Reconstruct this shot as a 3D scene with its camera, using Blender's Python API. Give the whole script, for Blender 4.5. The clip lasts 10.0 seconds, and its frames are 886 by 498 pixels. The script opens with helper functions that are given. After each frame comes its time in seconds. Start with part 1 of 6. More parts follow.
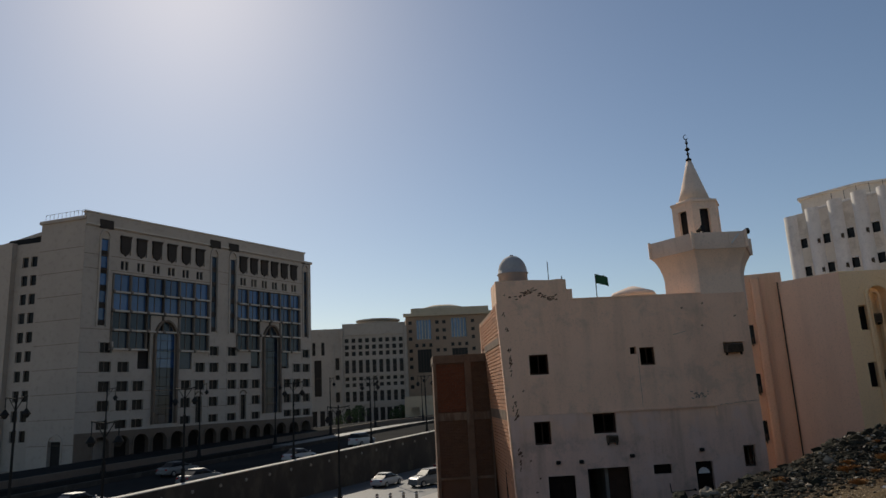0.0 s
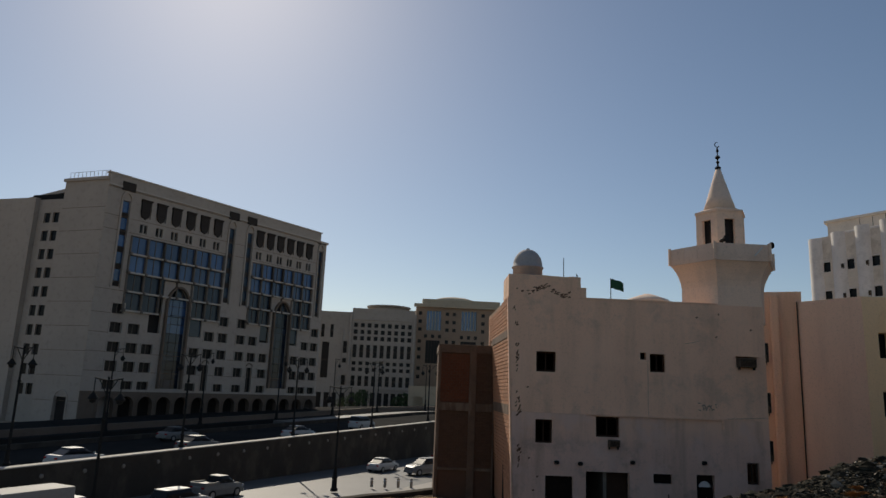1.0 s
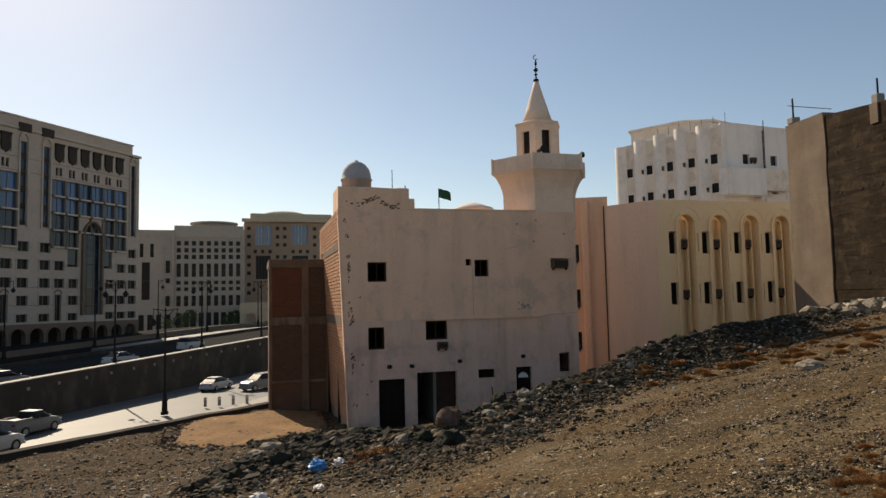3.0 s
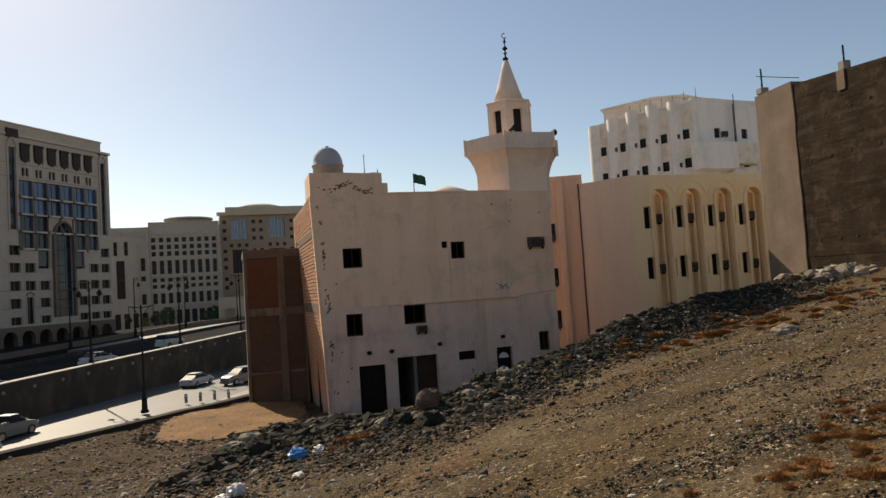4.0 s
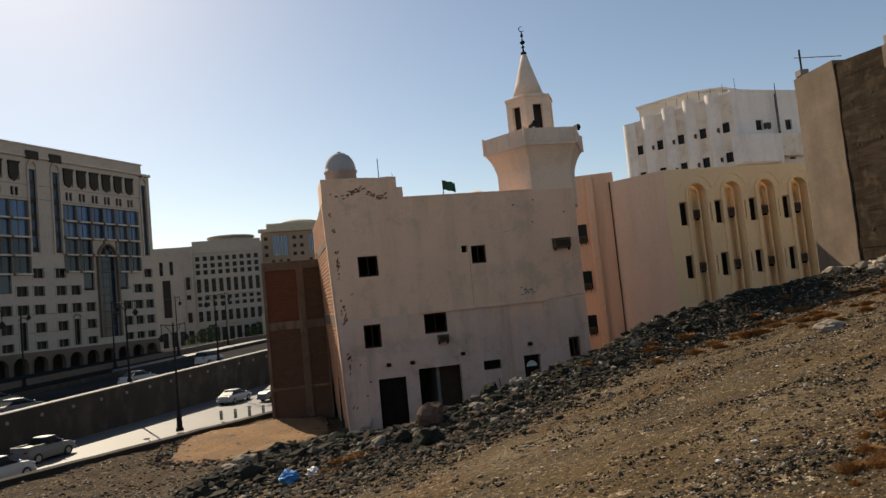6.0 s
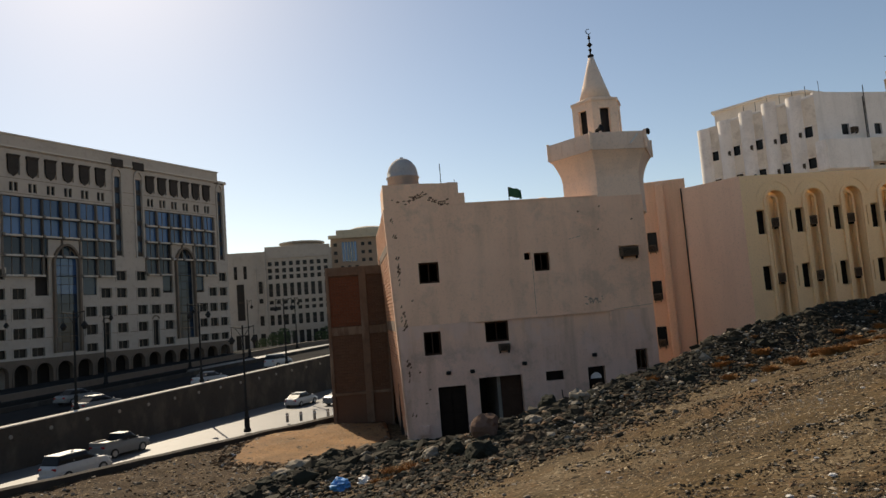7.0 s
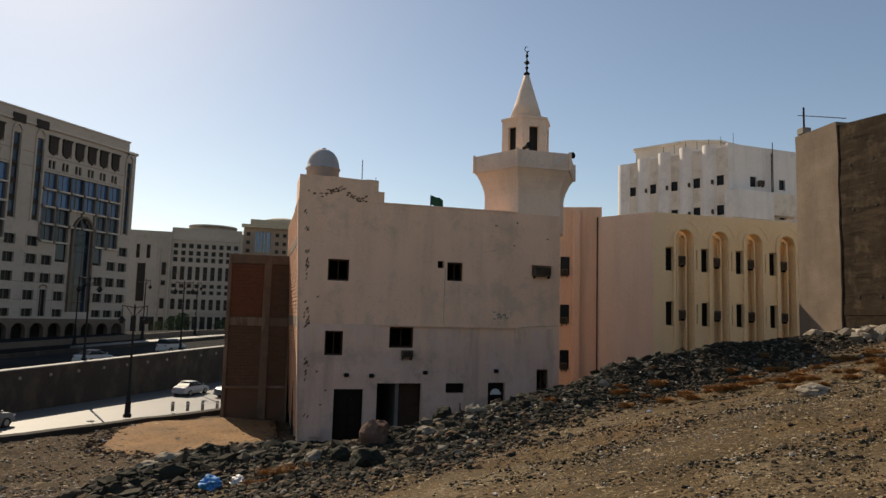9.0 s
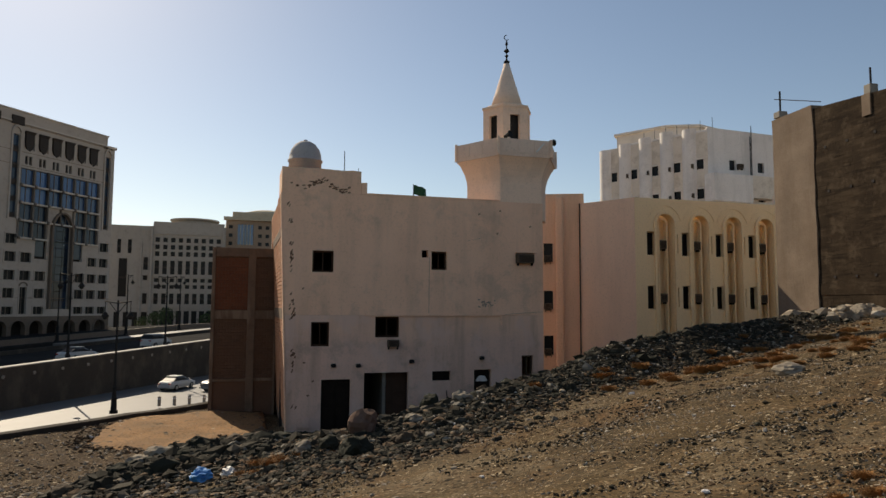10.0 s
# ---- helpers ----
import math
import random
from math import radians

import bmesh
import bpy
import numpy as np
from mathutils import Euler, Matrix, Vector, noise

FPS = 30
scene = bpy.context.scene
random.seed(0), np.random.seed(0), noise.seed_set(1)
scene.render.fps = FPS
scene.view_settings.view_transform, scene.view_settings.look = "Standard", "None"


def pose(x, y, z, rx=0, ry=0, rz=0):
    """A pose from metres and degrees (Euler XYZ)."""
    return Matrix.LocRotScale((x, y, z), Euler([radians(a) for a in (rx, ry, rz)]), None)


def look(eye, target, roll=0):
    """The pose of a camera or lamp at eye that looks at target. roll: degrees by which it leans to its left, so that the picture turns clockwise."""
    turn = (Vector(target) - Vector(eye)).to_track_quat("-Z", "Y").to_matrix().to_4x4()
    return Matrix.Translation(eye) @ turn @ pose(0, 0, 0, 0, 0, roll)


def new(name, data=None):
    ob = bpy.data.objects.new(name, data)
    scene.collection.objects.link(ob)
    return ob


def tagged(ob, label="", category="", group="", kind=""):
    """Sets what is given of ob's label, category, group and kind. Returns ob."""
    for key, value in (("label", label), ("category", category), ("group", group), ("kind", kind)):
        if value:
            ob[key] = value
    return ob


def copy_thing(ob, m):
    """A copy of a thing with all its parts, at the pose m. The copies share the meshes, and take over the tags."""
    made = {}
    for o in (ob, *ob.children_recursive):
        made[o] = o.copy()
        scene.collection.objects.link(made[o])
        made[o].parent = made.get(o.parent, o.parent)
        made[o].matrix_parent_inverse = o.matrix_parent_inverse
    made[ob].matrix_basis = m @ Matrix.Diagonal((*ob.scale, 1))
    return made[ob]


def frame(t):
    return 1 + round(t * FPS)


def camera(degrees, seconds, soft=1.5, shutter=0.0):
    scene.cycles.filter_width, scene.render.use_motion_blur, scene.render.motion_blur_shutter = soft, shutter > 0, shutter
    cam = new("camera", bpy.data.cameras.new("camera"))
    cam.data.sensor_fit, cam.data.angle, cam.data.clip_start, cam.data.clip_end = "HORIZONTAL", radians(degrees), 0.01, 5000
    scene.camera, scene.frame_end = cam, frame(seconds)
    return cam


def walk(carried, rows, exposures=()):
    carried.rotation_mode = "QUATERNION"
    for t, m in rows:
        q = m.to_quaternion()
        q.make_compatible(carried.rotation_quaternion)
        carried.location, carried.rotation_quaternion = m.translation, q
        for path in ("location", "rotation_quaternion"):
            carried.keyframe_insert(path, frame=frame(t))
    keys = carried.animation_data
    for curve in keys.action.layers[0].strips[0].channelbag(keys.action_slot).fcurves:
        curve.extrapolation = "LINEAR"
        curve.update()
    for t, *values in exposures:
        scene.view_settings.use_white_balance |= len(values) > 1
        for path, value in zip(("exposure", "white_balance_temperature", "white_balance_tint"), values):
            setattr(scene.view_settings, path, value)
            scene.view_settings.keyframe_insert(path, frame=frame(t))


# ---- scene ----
cam = camera(65.4, 10.0, soft=1.5)
PATH = [
    (0, (-3.506, -33.294, 6.27), (-3.41, -31.341, 6.686), -3.0),
    (0.5, (-3.519, -33.114, 6.168), (-3.558, -31.147, 6.526), -1.7),
    (1, (-3.424, -32.769, 6.039), (-3.377, -30.81, 6.436), 2.4),
    (1.5, (-3.378, -32.832, 6.058), (-3.253, -30.863, 6.386), 1.1),
    (2, (-3.357, -33.043, 6.054), (-3.167, -31.072, 6.332), -0.1),
    (2.5, (-3.334, -32.749, 6.087), (-2.9, -30.807, 6.291), -0.8),
    (3, (-3.337, -32.86, 6.081), (-2.805, -30.938, 6.229), -1.2),
    (3.2, (-3.289, -32.849, 6.031), (-2.745, -30.928, 6.153), -1.0),
    (4.3, (-2.91, -32.346, 5.911), (-2.312, -30.441, 6.018), -4.2),
    (4.5, (-2.654, -32.054, 5.984), (-2.019, -30.164, 6.147), -2.9),
    (5, (-2.451, -32.035, 5.875), (-1.792, -30.149, 5.965), -3.3),
    (5.2, (-2.269, -32.007, 5.644), (-1.641, -30.119, 5.853), -2.2),
    (6.3, (-1.492, -31.309, 5.684), (-1.068, -29.359, 5.818), -6.0),
    (6.5, (-1.449, -31.291, 5.656), (-1.067, -29.339, 5.865), -3.9),
    (7, (-1.24, -31.024, 5.65), (-0.96, -29.052, 5.834), -4.5),
    (7.5, (-1.075, -31.207, 5.57), (-0.885, -29.217, 5.618), -4.6),
    (8, (-0.949, -30.492, 5.464), (-0.552, -28.537, 5.601), -0.9),
    (8.5, (-0.946, -30.265, 5.509), (-0.484, -28.325, 5.671), -0.5),
    (9, (-0.974, -30.306, 5.531), (-0.459, -28.384, 5.73), 1.6),
    (9.5, (-0.982, -30.366, 5.512), (-0.445, -28.449, 5.702), 0.4),
    (10, (-1.02, -30.505, 5.539), (-0.459, -28.592, 5.706), 0.3),
]
walk(cam, [(t, look(eye, target, roll)) for t, eye, target, roll in PATH],
     exposures=[(0.0, -0.50, 6950, 9), (0.6, -0.56, 6950, 9), (1.2, -0.56, 7000, 9), (2.0, -0.46, 7050, 9), (2.5, 0.10, 7650, 10), (3.2, 0.13, 7900, 10), (6.5, 0.07, 7750, 10), (8.2, 0.09, 7800, 10), (10.0, 0.0, 7750, 10)])

# ---- daylight: clear sky, sun ahead and to the left ----
SUN_AZ, SUN_EL = radians(-18.8), radians(36)
world = bpy.data.worlds.new("sky")
scene.world = world
world.use_nodes = True
wn = world.node_tree
sky = wn.nodes.new("ShaderNodeTexSky")
sky.sky_type, sky.sun_disc = "NISHITA", False
sky.sun_elevation, sky.sun_rotation = SUN_EL, SUN_AZ
sky.altitude, sky.air_density, sky.dust_density, sky.ozone_density = 600, 1.0, 0.68, 2.2
wn.links.new(sky.outputs[0], wn.nodes["Background"].inputs[0])
wn.nodes["Background"].inputs[1].default_value = 0.11
sun = new("sun", bpy.data.lights.new("sun", "SUN"))
sun.data.energy, sun.data.angle, sun.data.color = 4.7, radians(0.53), (1.0, 0.93, 0.82)
sun.matrix_world = look((0, 0, 60), (60 * math.sin(-SUN_AZ), -60 * math.cos(SUN_AZ), 60 - 60 * math.tan(SUN_EL)))


# ---- materials ----
def mat(name, base, rough=0.85, second=None, scale=1.2, amount=0.5, fine=18.0, bump=0.25, metal=0.0, stain=None, stain_scale=0.4, stain_amount=0.0,
        per_object=0.0, spec=0.35):
    m = bpy.data.materials.new(name)
    m.use_nodes = True
    nt = m.node_tree
    b = nt.nodes["Principled BSDF"]
    b.inputs["Roughness"].default_value, b.inputs["Metallic"].default_value = rough, metal
    b.inputs["Specular IOR Level"].default_value = spec
    tc = nt.nodes.new("ShaderNodeTexCoord")

    def noise_at(sc, detail, rough_n=0.6):
        n = nt.nodes.new("ShaderNodeTexNoise")
        n.inputs["Scale"].default_value, n.inputs["Detail"].default_value, n.inputs["Roughness"].default_value = sc, detail, rough_n
        nt.links.new(tc.outputs["Object"], n.inputs["Vector"])
        return n

    def mixed(a, c, f, kind="MIX"):
        x = nt.nodes.new("ShaderNodeMix")
        x.data_type, x.blend_type = "RGBA", kind
        for sock, val in ((x.inputs[6], a), (x.inputs[7], c), (x.inputs[0], f)):
            if isinstance(val, (int, float)):
                sock.default_value = val
            elif isinstance(val, tuple):
                sock.default_value = (*val, 1)
            else:
                nt.links.new(val, sock)
        return x.outputs[2]

    def ramped(out, lo, hi, top=1.0):
        r = nt.nodes.new("ShaderNodeMapRange")
        r.inputs[1].default_value, r.inputs[2].default_value, r.inputs[4].default_value = lo, hi, top
        nt.links.new(out, r.inputs[0])
        return r.outputs[0]

    big, small = noise_at(scale, 5), noise_at(fine, 4)
    second = second or tuple(c * 0.7 for c in base)
    col = mixed(base, second, ramped(big.outputs[0], 0.38, 0.66, amount))
    col = mixed(col, tuple(c * 0.55 for c in base), ramped(small.outputs[0], 0.52, 0.75, 0.45))
    if stain:
        st = noise_at(stain_scale, 6, 0.7)
        col = mixed(col, stain, ramped(st.outputs[0], 0.52, 0.62, stain_amount))
    if per_object:
        oi = nt.nodes.new("ShaderNodeObjectInfo")
        hs = nt.nodes.new("ShaderNodeHueSaturation")
        nt.links.new(ramped(oi.outputs["Random"], 0, 1, 1.0), hs.inputs["Fac"])
        hs.inputs["Value"].default_value = 1 - per_object
        nt.links.new(col, hs.inputs["Color"])
        col = hs.outputs[0]
    nt.links.new(col, b.inputs["Base Color"])
    bp = nt.nodes.new("ShaderNodeBump")
    bp.inputs["Strength"].default_value, bp.inputs["Distance"].default_value = bump, 0.02
    nt.links.new(small.outputs[0], bp.inputs["Height"])
    nt.links.new(bp.outputs[0], b.inputs["Normal"])
    return m


def glass_mat(name, tint, rough=0.06, spec=0.8):
    m = mat(name, tint, rough, scale=0.15, amount=0.4, fine=2.0, bump=0.02, spec=spec, per_object=0.6)
    return m


CREAM = mat("cream_plaster", (0.94, 0.61, 0.42), 0.9, (0.84, 0.53, 0.36), 0.35, 0.6, 9, 0.15, stain=(0.50, 0.37, 0.27), stain_scale=0.55, stain_amount=0.4)
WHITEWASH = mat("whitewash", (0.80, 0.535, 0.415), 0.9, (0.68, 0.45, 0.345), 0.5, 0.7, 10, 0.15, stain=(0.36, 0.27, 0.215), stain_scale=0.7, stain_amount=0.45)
MINARET = mat("minaret_plaster", (0.93, 0.69, 0.52), 0.9, (0.86, 0.635, 0.475), 0.5, 0.5, 12, 0.12, stain=(0.42, 0.34, 0.27), stain_amount=0.2)
PARAPET = mat("grey_parapet", (0.82, 0.63, 0.50), 0.9, (0.70, 0.53, 0.42), 0.8, 0.6, 10, 0.15)
YELLOW = mat("yellow_plaster", (0.99, 0.745, 0.455), 0.9, (0.98, 0.72, 0.43), 0.4, 0.5, 10, 0.12, stain=(0.60, 0.43, 0.22), stain_amount=0.12)
PEACH = mat("peach_plaster", (0.88, 0.56, 0.37), 0.9, (0.80, 0.505, 0.33), 0.4, 0.5, 10, 0.12)
PINK = mat("pinkish_plaster", (0.87, 0.585, 0.415), 0.9, (0.81, 0.54, 0.38), 0.3, 0.5, 10, 0.12)
WHITE_OLD = mat("stained_cream_plaster", (0.77, 0.67, 0.565), 0.9, (0.63, 0.535, 0.44), 0.3, 0.7, 6, 0.15, stain=(0.42, 0.33, 0.25), stain_scale=0.35, stain_amount=0.5)
WHITE_B = mat("white_plaster", (0.80, 0.735, 0.69), 0.88, (0.68, 0.62, 0.575), 0.25, 0.6, 5, 0.12, stain=(0.46, 0.42, 0.38), stain_scale=0.2, stain_amount=0.35)
HOTEL = mat("hotel_stone", (0.42, 0.36, 0.31), 0.8, (0.35, 0.30, 0.255), 0.12, 0.6, 1.2, 0.08)
# frame stone with the shade on the bay mullions put into its grey
HOTEL_SHADE = mat("shaded_stone_frame", (0.15, 0.125, 0.105), 0.75, (0.11, 0.09, 0.075), 0.3, 0.6, 2, 0.05)
HOTEL_P = mat("pale_stone_frame", (0.50, 0.44, 0.38), 0.8, (0.43, 0.38, 0.33), 0.2, 0.6, 2, 0.05)
# dark stone tone that also holds the shade of the ground storey
HOTEL_D = mat("hotel_dark_shaded_stone", (0.15, 0.112, 0.085), 0.8, (0.12, 0.09, 0.068), 0.2, 0.6, 2, 0.08)
HOTEL2 = mat("grey_stone", (0.40, 0.355, 0.305), 0.85, (0.32, 0.285, 0.245), 0.08, 0.6, 0.8, 0.05)
HOTEL3 = mat("tan_stone", (0.36, 0.255, 0.18), 0.85, (0.30, 0.21, 0.148), 0.08, 0.6, 0.8, 0.05)
HOTEL3_T = mat("tan_cornice", (0.48, 0.40, 0.29), 0.85, (0.42, 0.35, 0.25), 0.1, 0.6, 0.8, 0.05)
MASH = mat("dark_lattice_wood", (0.036, 0.029, 0.025), 0.9, (0.05, 0.04, 0.034), 0.5, 0.6, 3, 0.2)
GLASS_BLUE = glass_mat("blue_glass", (0.05, 0.12, 0.27))
GLASS_MID = glass_mat("grey_blue_glass", (0.025, 0.045, 0.075), 0.15, 0.5)
GLASS_DARK = glass_mat("dark_glass", (0.014, 0.014, 0.015), 0.3, 0.2)
# near-black tone that puts the darkness of unlit interiors into the colour
UNLIT = mat("unlit_inside", (0.035, 0.03, 0.028), 0.95, (0.02, 0.018, 0.016), 1.0, 0.5, 8, 0.1)
BRICK_RED = mat("red_brick", (0.20, 0.072, 0.036), 0.92, (0.15, 0.062, 0.036), 0.8, 0.7, 14, 0.3, stain=(0.13, 0.085, 0.06), stain_scale=0.6, stain_amount=0.6, per_object=0.18)
BRICK_BROWN = mat("brown_brick", (0.155, 0.085, 0.052), 0.95, (0.115, 0.068, 0.044), 0.8, 0.7, 14, 0.3, stain=(0.16, 0.12, 0.088), stain_scale=0.6, stain_amount=0.6, per_object=0.18)
MORTAR = mat("brick_mortar", (0.16, 0.085, 0.052), 0.95, (0.12, 0.068, 0.044), 0.9, 0.6, 14, 0.4)
MORTAR_T = mat("tan_mortar", (0.40, 0.25, 0.165), 0.95, (0.31, 0.19, 0.12), 0.9, 0.6, 14, 0.4)
BRICK_TAN = mat("tan_brick", (0.56, 0.27, 0.15), 0.92, (0.46, 0.215, 0.115), 0.8, 0.6, 14, 0.3, per_object=0.3)
CONC = mat("raw_concrete", (0.19, 0.123, 0.083), 0.92, (0.135, 0.088, 0.06), 0.7, 0.8, 12, 0.3, stain=(0.10, 0.07, 0.05), stain_scale=0.9, stain_amount=0.5)
CONC_G = mat("grey_concrete", (0.27, 0.245, 0.21), 0.9, (0.21, 0.19, 0.165), 0.5, 0.6, 9, 0.2, stain=(0.14, 0.125, 0.11), stain_amount=0.4)
WALL_BROWN = mat("brown_block_wall", (0.046, 0.032, 0.021), 0.97, (0.026, 0.018, 0.0125), 0.5, 0.9, 7, 0.9, stain=(0.10, 0.073, 0.05), stain_scale=0.9, stain_amount=0.6, spec=0.05)
WALL_PLASTER = mat("old_plaster", (0.235, 0.178, 0.135), 0.95, (0.165, 0.122, 0.09), 0.5, 0.8, 8, 0.5, stain=(0.17, 0.125, 0.09), stain_scale=0.7, stain_amount=0.5, spec=0.1)
BOULDER = mat("pinkish_boulder", (0.16, 0.098, 0.072), 0.95, (0.10, 0.062, 0.046), 1.6, 0.8, 10, 0.5, spec=0.1)
DIRT = mat("gravel_dirt", (0.092, 0.06, 0.027), 0.97, (0.052, 0.038, 0.022), 0.35, 0.9, 7, 0.9, stain=(0.17, 0.127, 0.078), stain_scale=0.22, stain_amount=0.7, spec=0.1)
SOIL = mat("reddish_soil", (0.062, 0.038, 0.021), 0.97, (0.036, 0.023, 0.014), 0.5, 0.9, 8, 0.9, stain=(0.12, 0.085, 0.052), stain_scale=0.5, stain_amount=0.5, spec=0.1)
SAND = mat("orange_sand", (0.30, 0.158, 0.062), 0.97, (0.19, 0.105, 0.045), 0.5, 0.8, 9, 0.6)
ROCK_DARK = mat("dark_basalt", (0.020, 0.0175, 0.0125), 0.88, (0.05, 0.041, 0.027), 1.5, 0.9, 12, 0.6, spec=0.1)
ROCK_PALE = mat("pale_rock", (0.40, 0.32, 0.235), 0.9, (0.28, 0.215, 0.15), 1.5, 0.8, 12, 0.5, spec=0.1)
ROCK_RED = mat("reddish_rock", (0.15, 0.088, 0.046), 0.9, (0.10, 0.062, 0.036), 1.5, 0.8, 12, 0.5, spec=0.2)
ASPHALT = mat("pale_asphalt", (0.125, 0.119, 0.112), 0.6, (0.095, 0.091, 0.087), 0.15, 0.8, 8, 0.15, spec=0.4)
# asphalt with the hotel's shadow put into its colour
ASPHALT_SHADE = mat("shaded_asphalt", (0.024, 0.023, 0.022), 0.97, (0.035, 0.034, 0.032), 0.15, 0.8, 8, 0.15, spec=0.02)
PAVING = mat("pavement", (0.34, 0.31, 0.27), 0.75, (0.28, 0.255, 0.225), 0.4, 0.8, 5, 0.2)
# pale tone paints the sunlight along the retaining wall's top
COPING_SUNLIT = mat("sunlit_coping", (0.52, 0.48, 0.42), 0.8, (0.44, 0.40, 0.35), 0.4, 0.7, 5, 0.15)
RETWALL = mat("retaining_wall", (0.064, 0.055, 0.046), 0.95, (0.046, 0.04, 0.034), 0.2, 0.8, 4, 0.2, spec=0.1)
LINE_W = mat("white_paint", (0.76, 0.74, 0.70), 0.4, (0.6, 0.58, 0.55), 0.6, 0.6, 6, 0.1)
IRON = mat("dark_iron", (0.018, 0.018, 0.018), 0.8, scale=2, metal=0.0, spec=0.15)
STEEL_D = mat("dark_steel_door", (0.016, 0.012, 0.010), 0.85, (0.028, 0.02, 0.015), 1.5, 0.6, 8, 0.2, spec=0.06)
RUST = mat("rusty_frame", (0.07, 0.042, 0.03), 0.9, (0.045, 0.028, 0.02), 2, 0.7, 12, 0.2, spec=0.1)
AC_MAT = mat("dirty_ac_metal", (0.12, 0.088, 0.062), 0.8, (0.075, 0.055, 0.04), 3, 0.8, 12, 0.2)
DOME = mat("grey_dome", (0.42, 0.39, 0.375), 0.85, (0.34, 0.315, 0.30), 1.2, 0.6, 12, 0.2)
FLAG = mat("green_cloth", (0.008, 0.06, 0.03), 0.8, (0.006, 0.045, 0.024), 2, 0.6, 20, 0.1)
FAR_GROUND = mat("far_ground", (0.38, 0.30, 0.215), 0.95, (0.31, 0.245, 0.18), 0.02, 0.8, 0.3, 0.1)
BUSH = mat("dry_bush", (0.29, 0.132, 0.038), 0.95, (0.17, 0.082, 0.028), 2.5, 0.8, 15, 0.4)
LEAF = mat("tree_leaves", (0.035, 0.06, 0.02), 0.8, (0.05, 0.08, 0.03), 0.6, 0.8, 3, 0.2)
BARK = mat("bark", (0.10, 0.07, 0.05), 0.95)
BLUE_BAG = mat("blue_plastic", (0.03, 0.22, 0.55), 0.4, (0.05, 0.32, 0.62), 4, 0.6, 12, 0.4, spec=0.6)
WHITE_BAG = mat("white_plastic", (0.66, 0.62, 0.58), 0.5, (0.5, 0.46, 0.42), 4, 0.6, 12, 0.4)
CAR_WHITE = mat("white_car_paint", (0.42, 0.42, 0.41), 0.45, (0.38, 0.38, 0.37), 0.5, 0.5, 3, 0.02, spec=0.6)
CAR_SILVER = mat("silver_car_paint", (0.17, 0.17, 0.165), 0.5, (0.15, 0.15, 0.145), 0.5, 0.5, 3, 0.02, spec=0.5)
CAR_BLACK = mat("black_car_paint", (0.012, 0.012, 0.014), 0.2, (0.016, 0.016, 0.018), 0.5, 0.5, 3, 0.02, spec=0.6)
TYRE = mat("tyre_rubber", (0.02, 0.02, 0.02), 0.85)
RIM = mat("alloy_rim", (0.35, 0.35, 0.36), 0.35, metal=0.8)
LAMP_RED = mat("tail_light", (0.35, 0.02, 0.02), 0.25)
LAMP_CLEAR = mat("head_light", (0.6, 0.6, 0.6), 0.15)
CARGO = mat("truck_box", (0.36, 0.345, 0.32), 0.6, (0.29, 0.28, 0.26), 0.6, 0.7, 5, 0.1)



def add_grit(m, sizes):
    """Mixes grains of many tones into a dirt material, at several sizes of grain."""
    nt = m.node_tree
    b = nt.nodes["Principled BSDF"]
    col = b.inputs["Base Color"].links[0].from_socket
    bump = b.inputs["Normal"].links[0].from_node
    tc = nt.nodes.new("ShaderNodeTexCoord")
    for scale, share in sizes:
        vor = nt.nodes.new("ShaderNodeTexVoronoi")
        vor.inputs["Scale"].default_value = scale
        nt.links.new(tc.outputs["Object"], vor.inputs["Vector"])
        sep = nt.nodes.new("ShaderNodeSeparateColor")
        nt.links.new(vor.outputs["Color"], sep.inputs[0])
        ramp = nt.nodes.new("ShaderNodeValToRGB")
        el = ramp.color_ramp.elements
        el[0].position, el[0].color = 0.0, (0.022, 0.018, 0.012, 1)
        el[1].position, el[1].color = 1.0, (0.42, 0.34, 0.23, 1)
        for pos, c in ((0.45, (0.058, 0.039, 0.02, 1)), (0.72, (0.125, 0.076, 0.036, 1)), (0.9, (0.19, 0.13, 0.072, 1))):
            e = el.new(pos)
            e.color = c
        nt.links.new(sep.outputs[0], ramp.inputs[0])
        pick = nt.nodes.new("ShaderNodeMath")
        pick.operation = "GREATER_THAN"
        pick.inputs[1].default_value = 1 - share
        nt.links.new(sep.outputs[1], pick.inputs[0])
        mx = nt.nodes.new("ShaderNodeMix")
        mx.data_type = "RGBA"
        nt.links.new(pick.outputs[0], mx.inputs[0])
        nt.links.new(col, mx.inputs[6])
        nt.links.new(ramp.outputs[0], mx.inputs[7])
        col = mx.outputs[2]
        b2 = nt.nodes.new("ShaderNodeBump")
        b2.inputs["Strength"].default_value, b2.inputs["Distance"].default_value = 0.7, 0.25 / scale
        b2.invert = True
        nt.links.new(vor.outputs["Distance"], b2.inputs["Height"])
        nt.links.new(bump.outputs[0], b2.inputs["Normal"])
        bump = b2
    nt.links.new(col, b.inputs["Base Color"])
    nt.links.new(bump.outputs[0], b.inputs["Normal"])


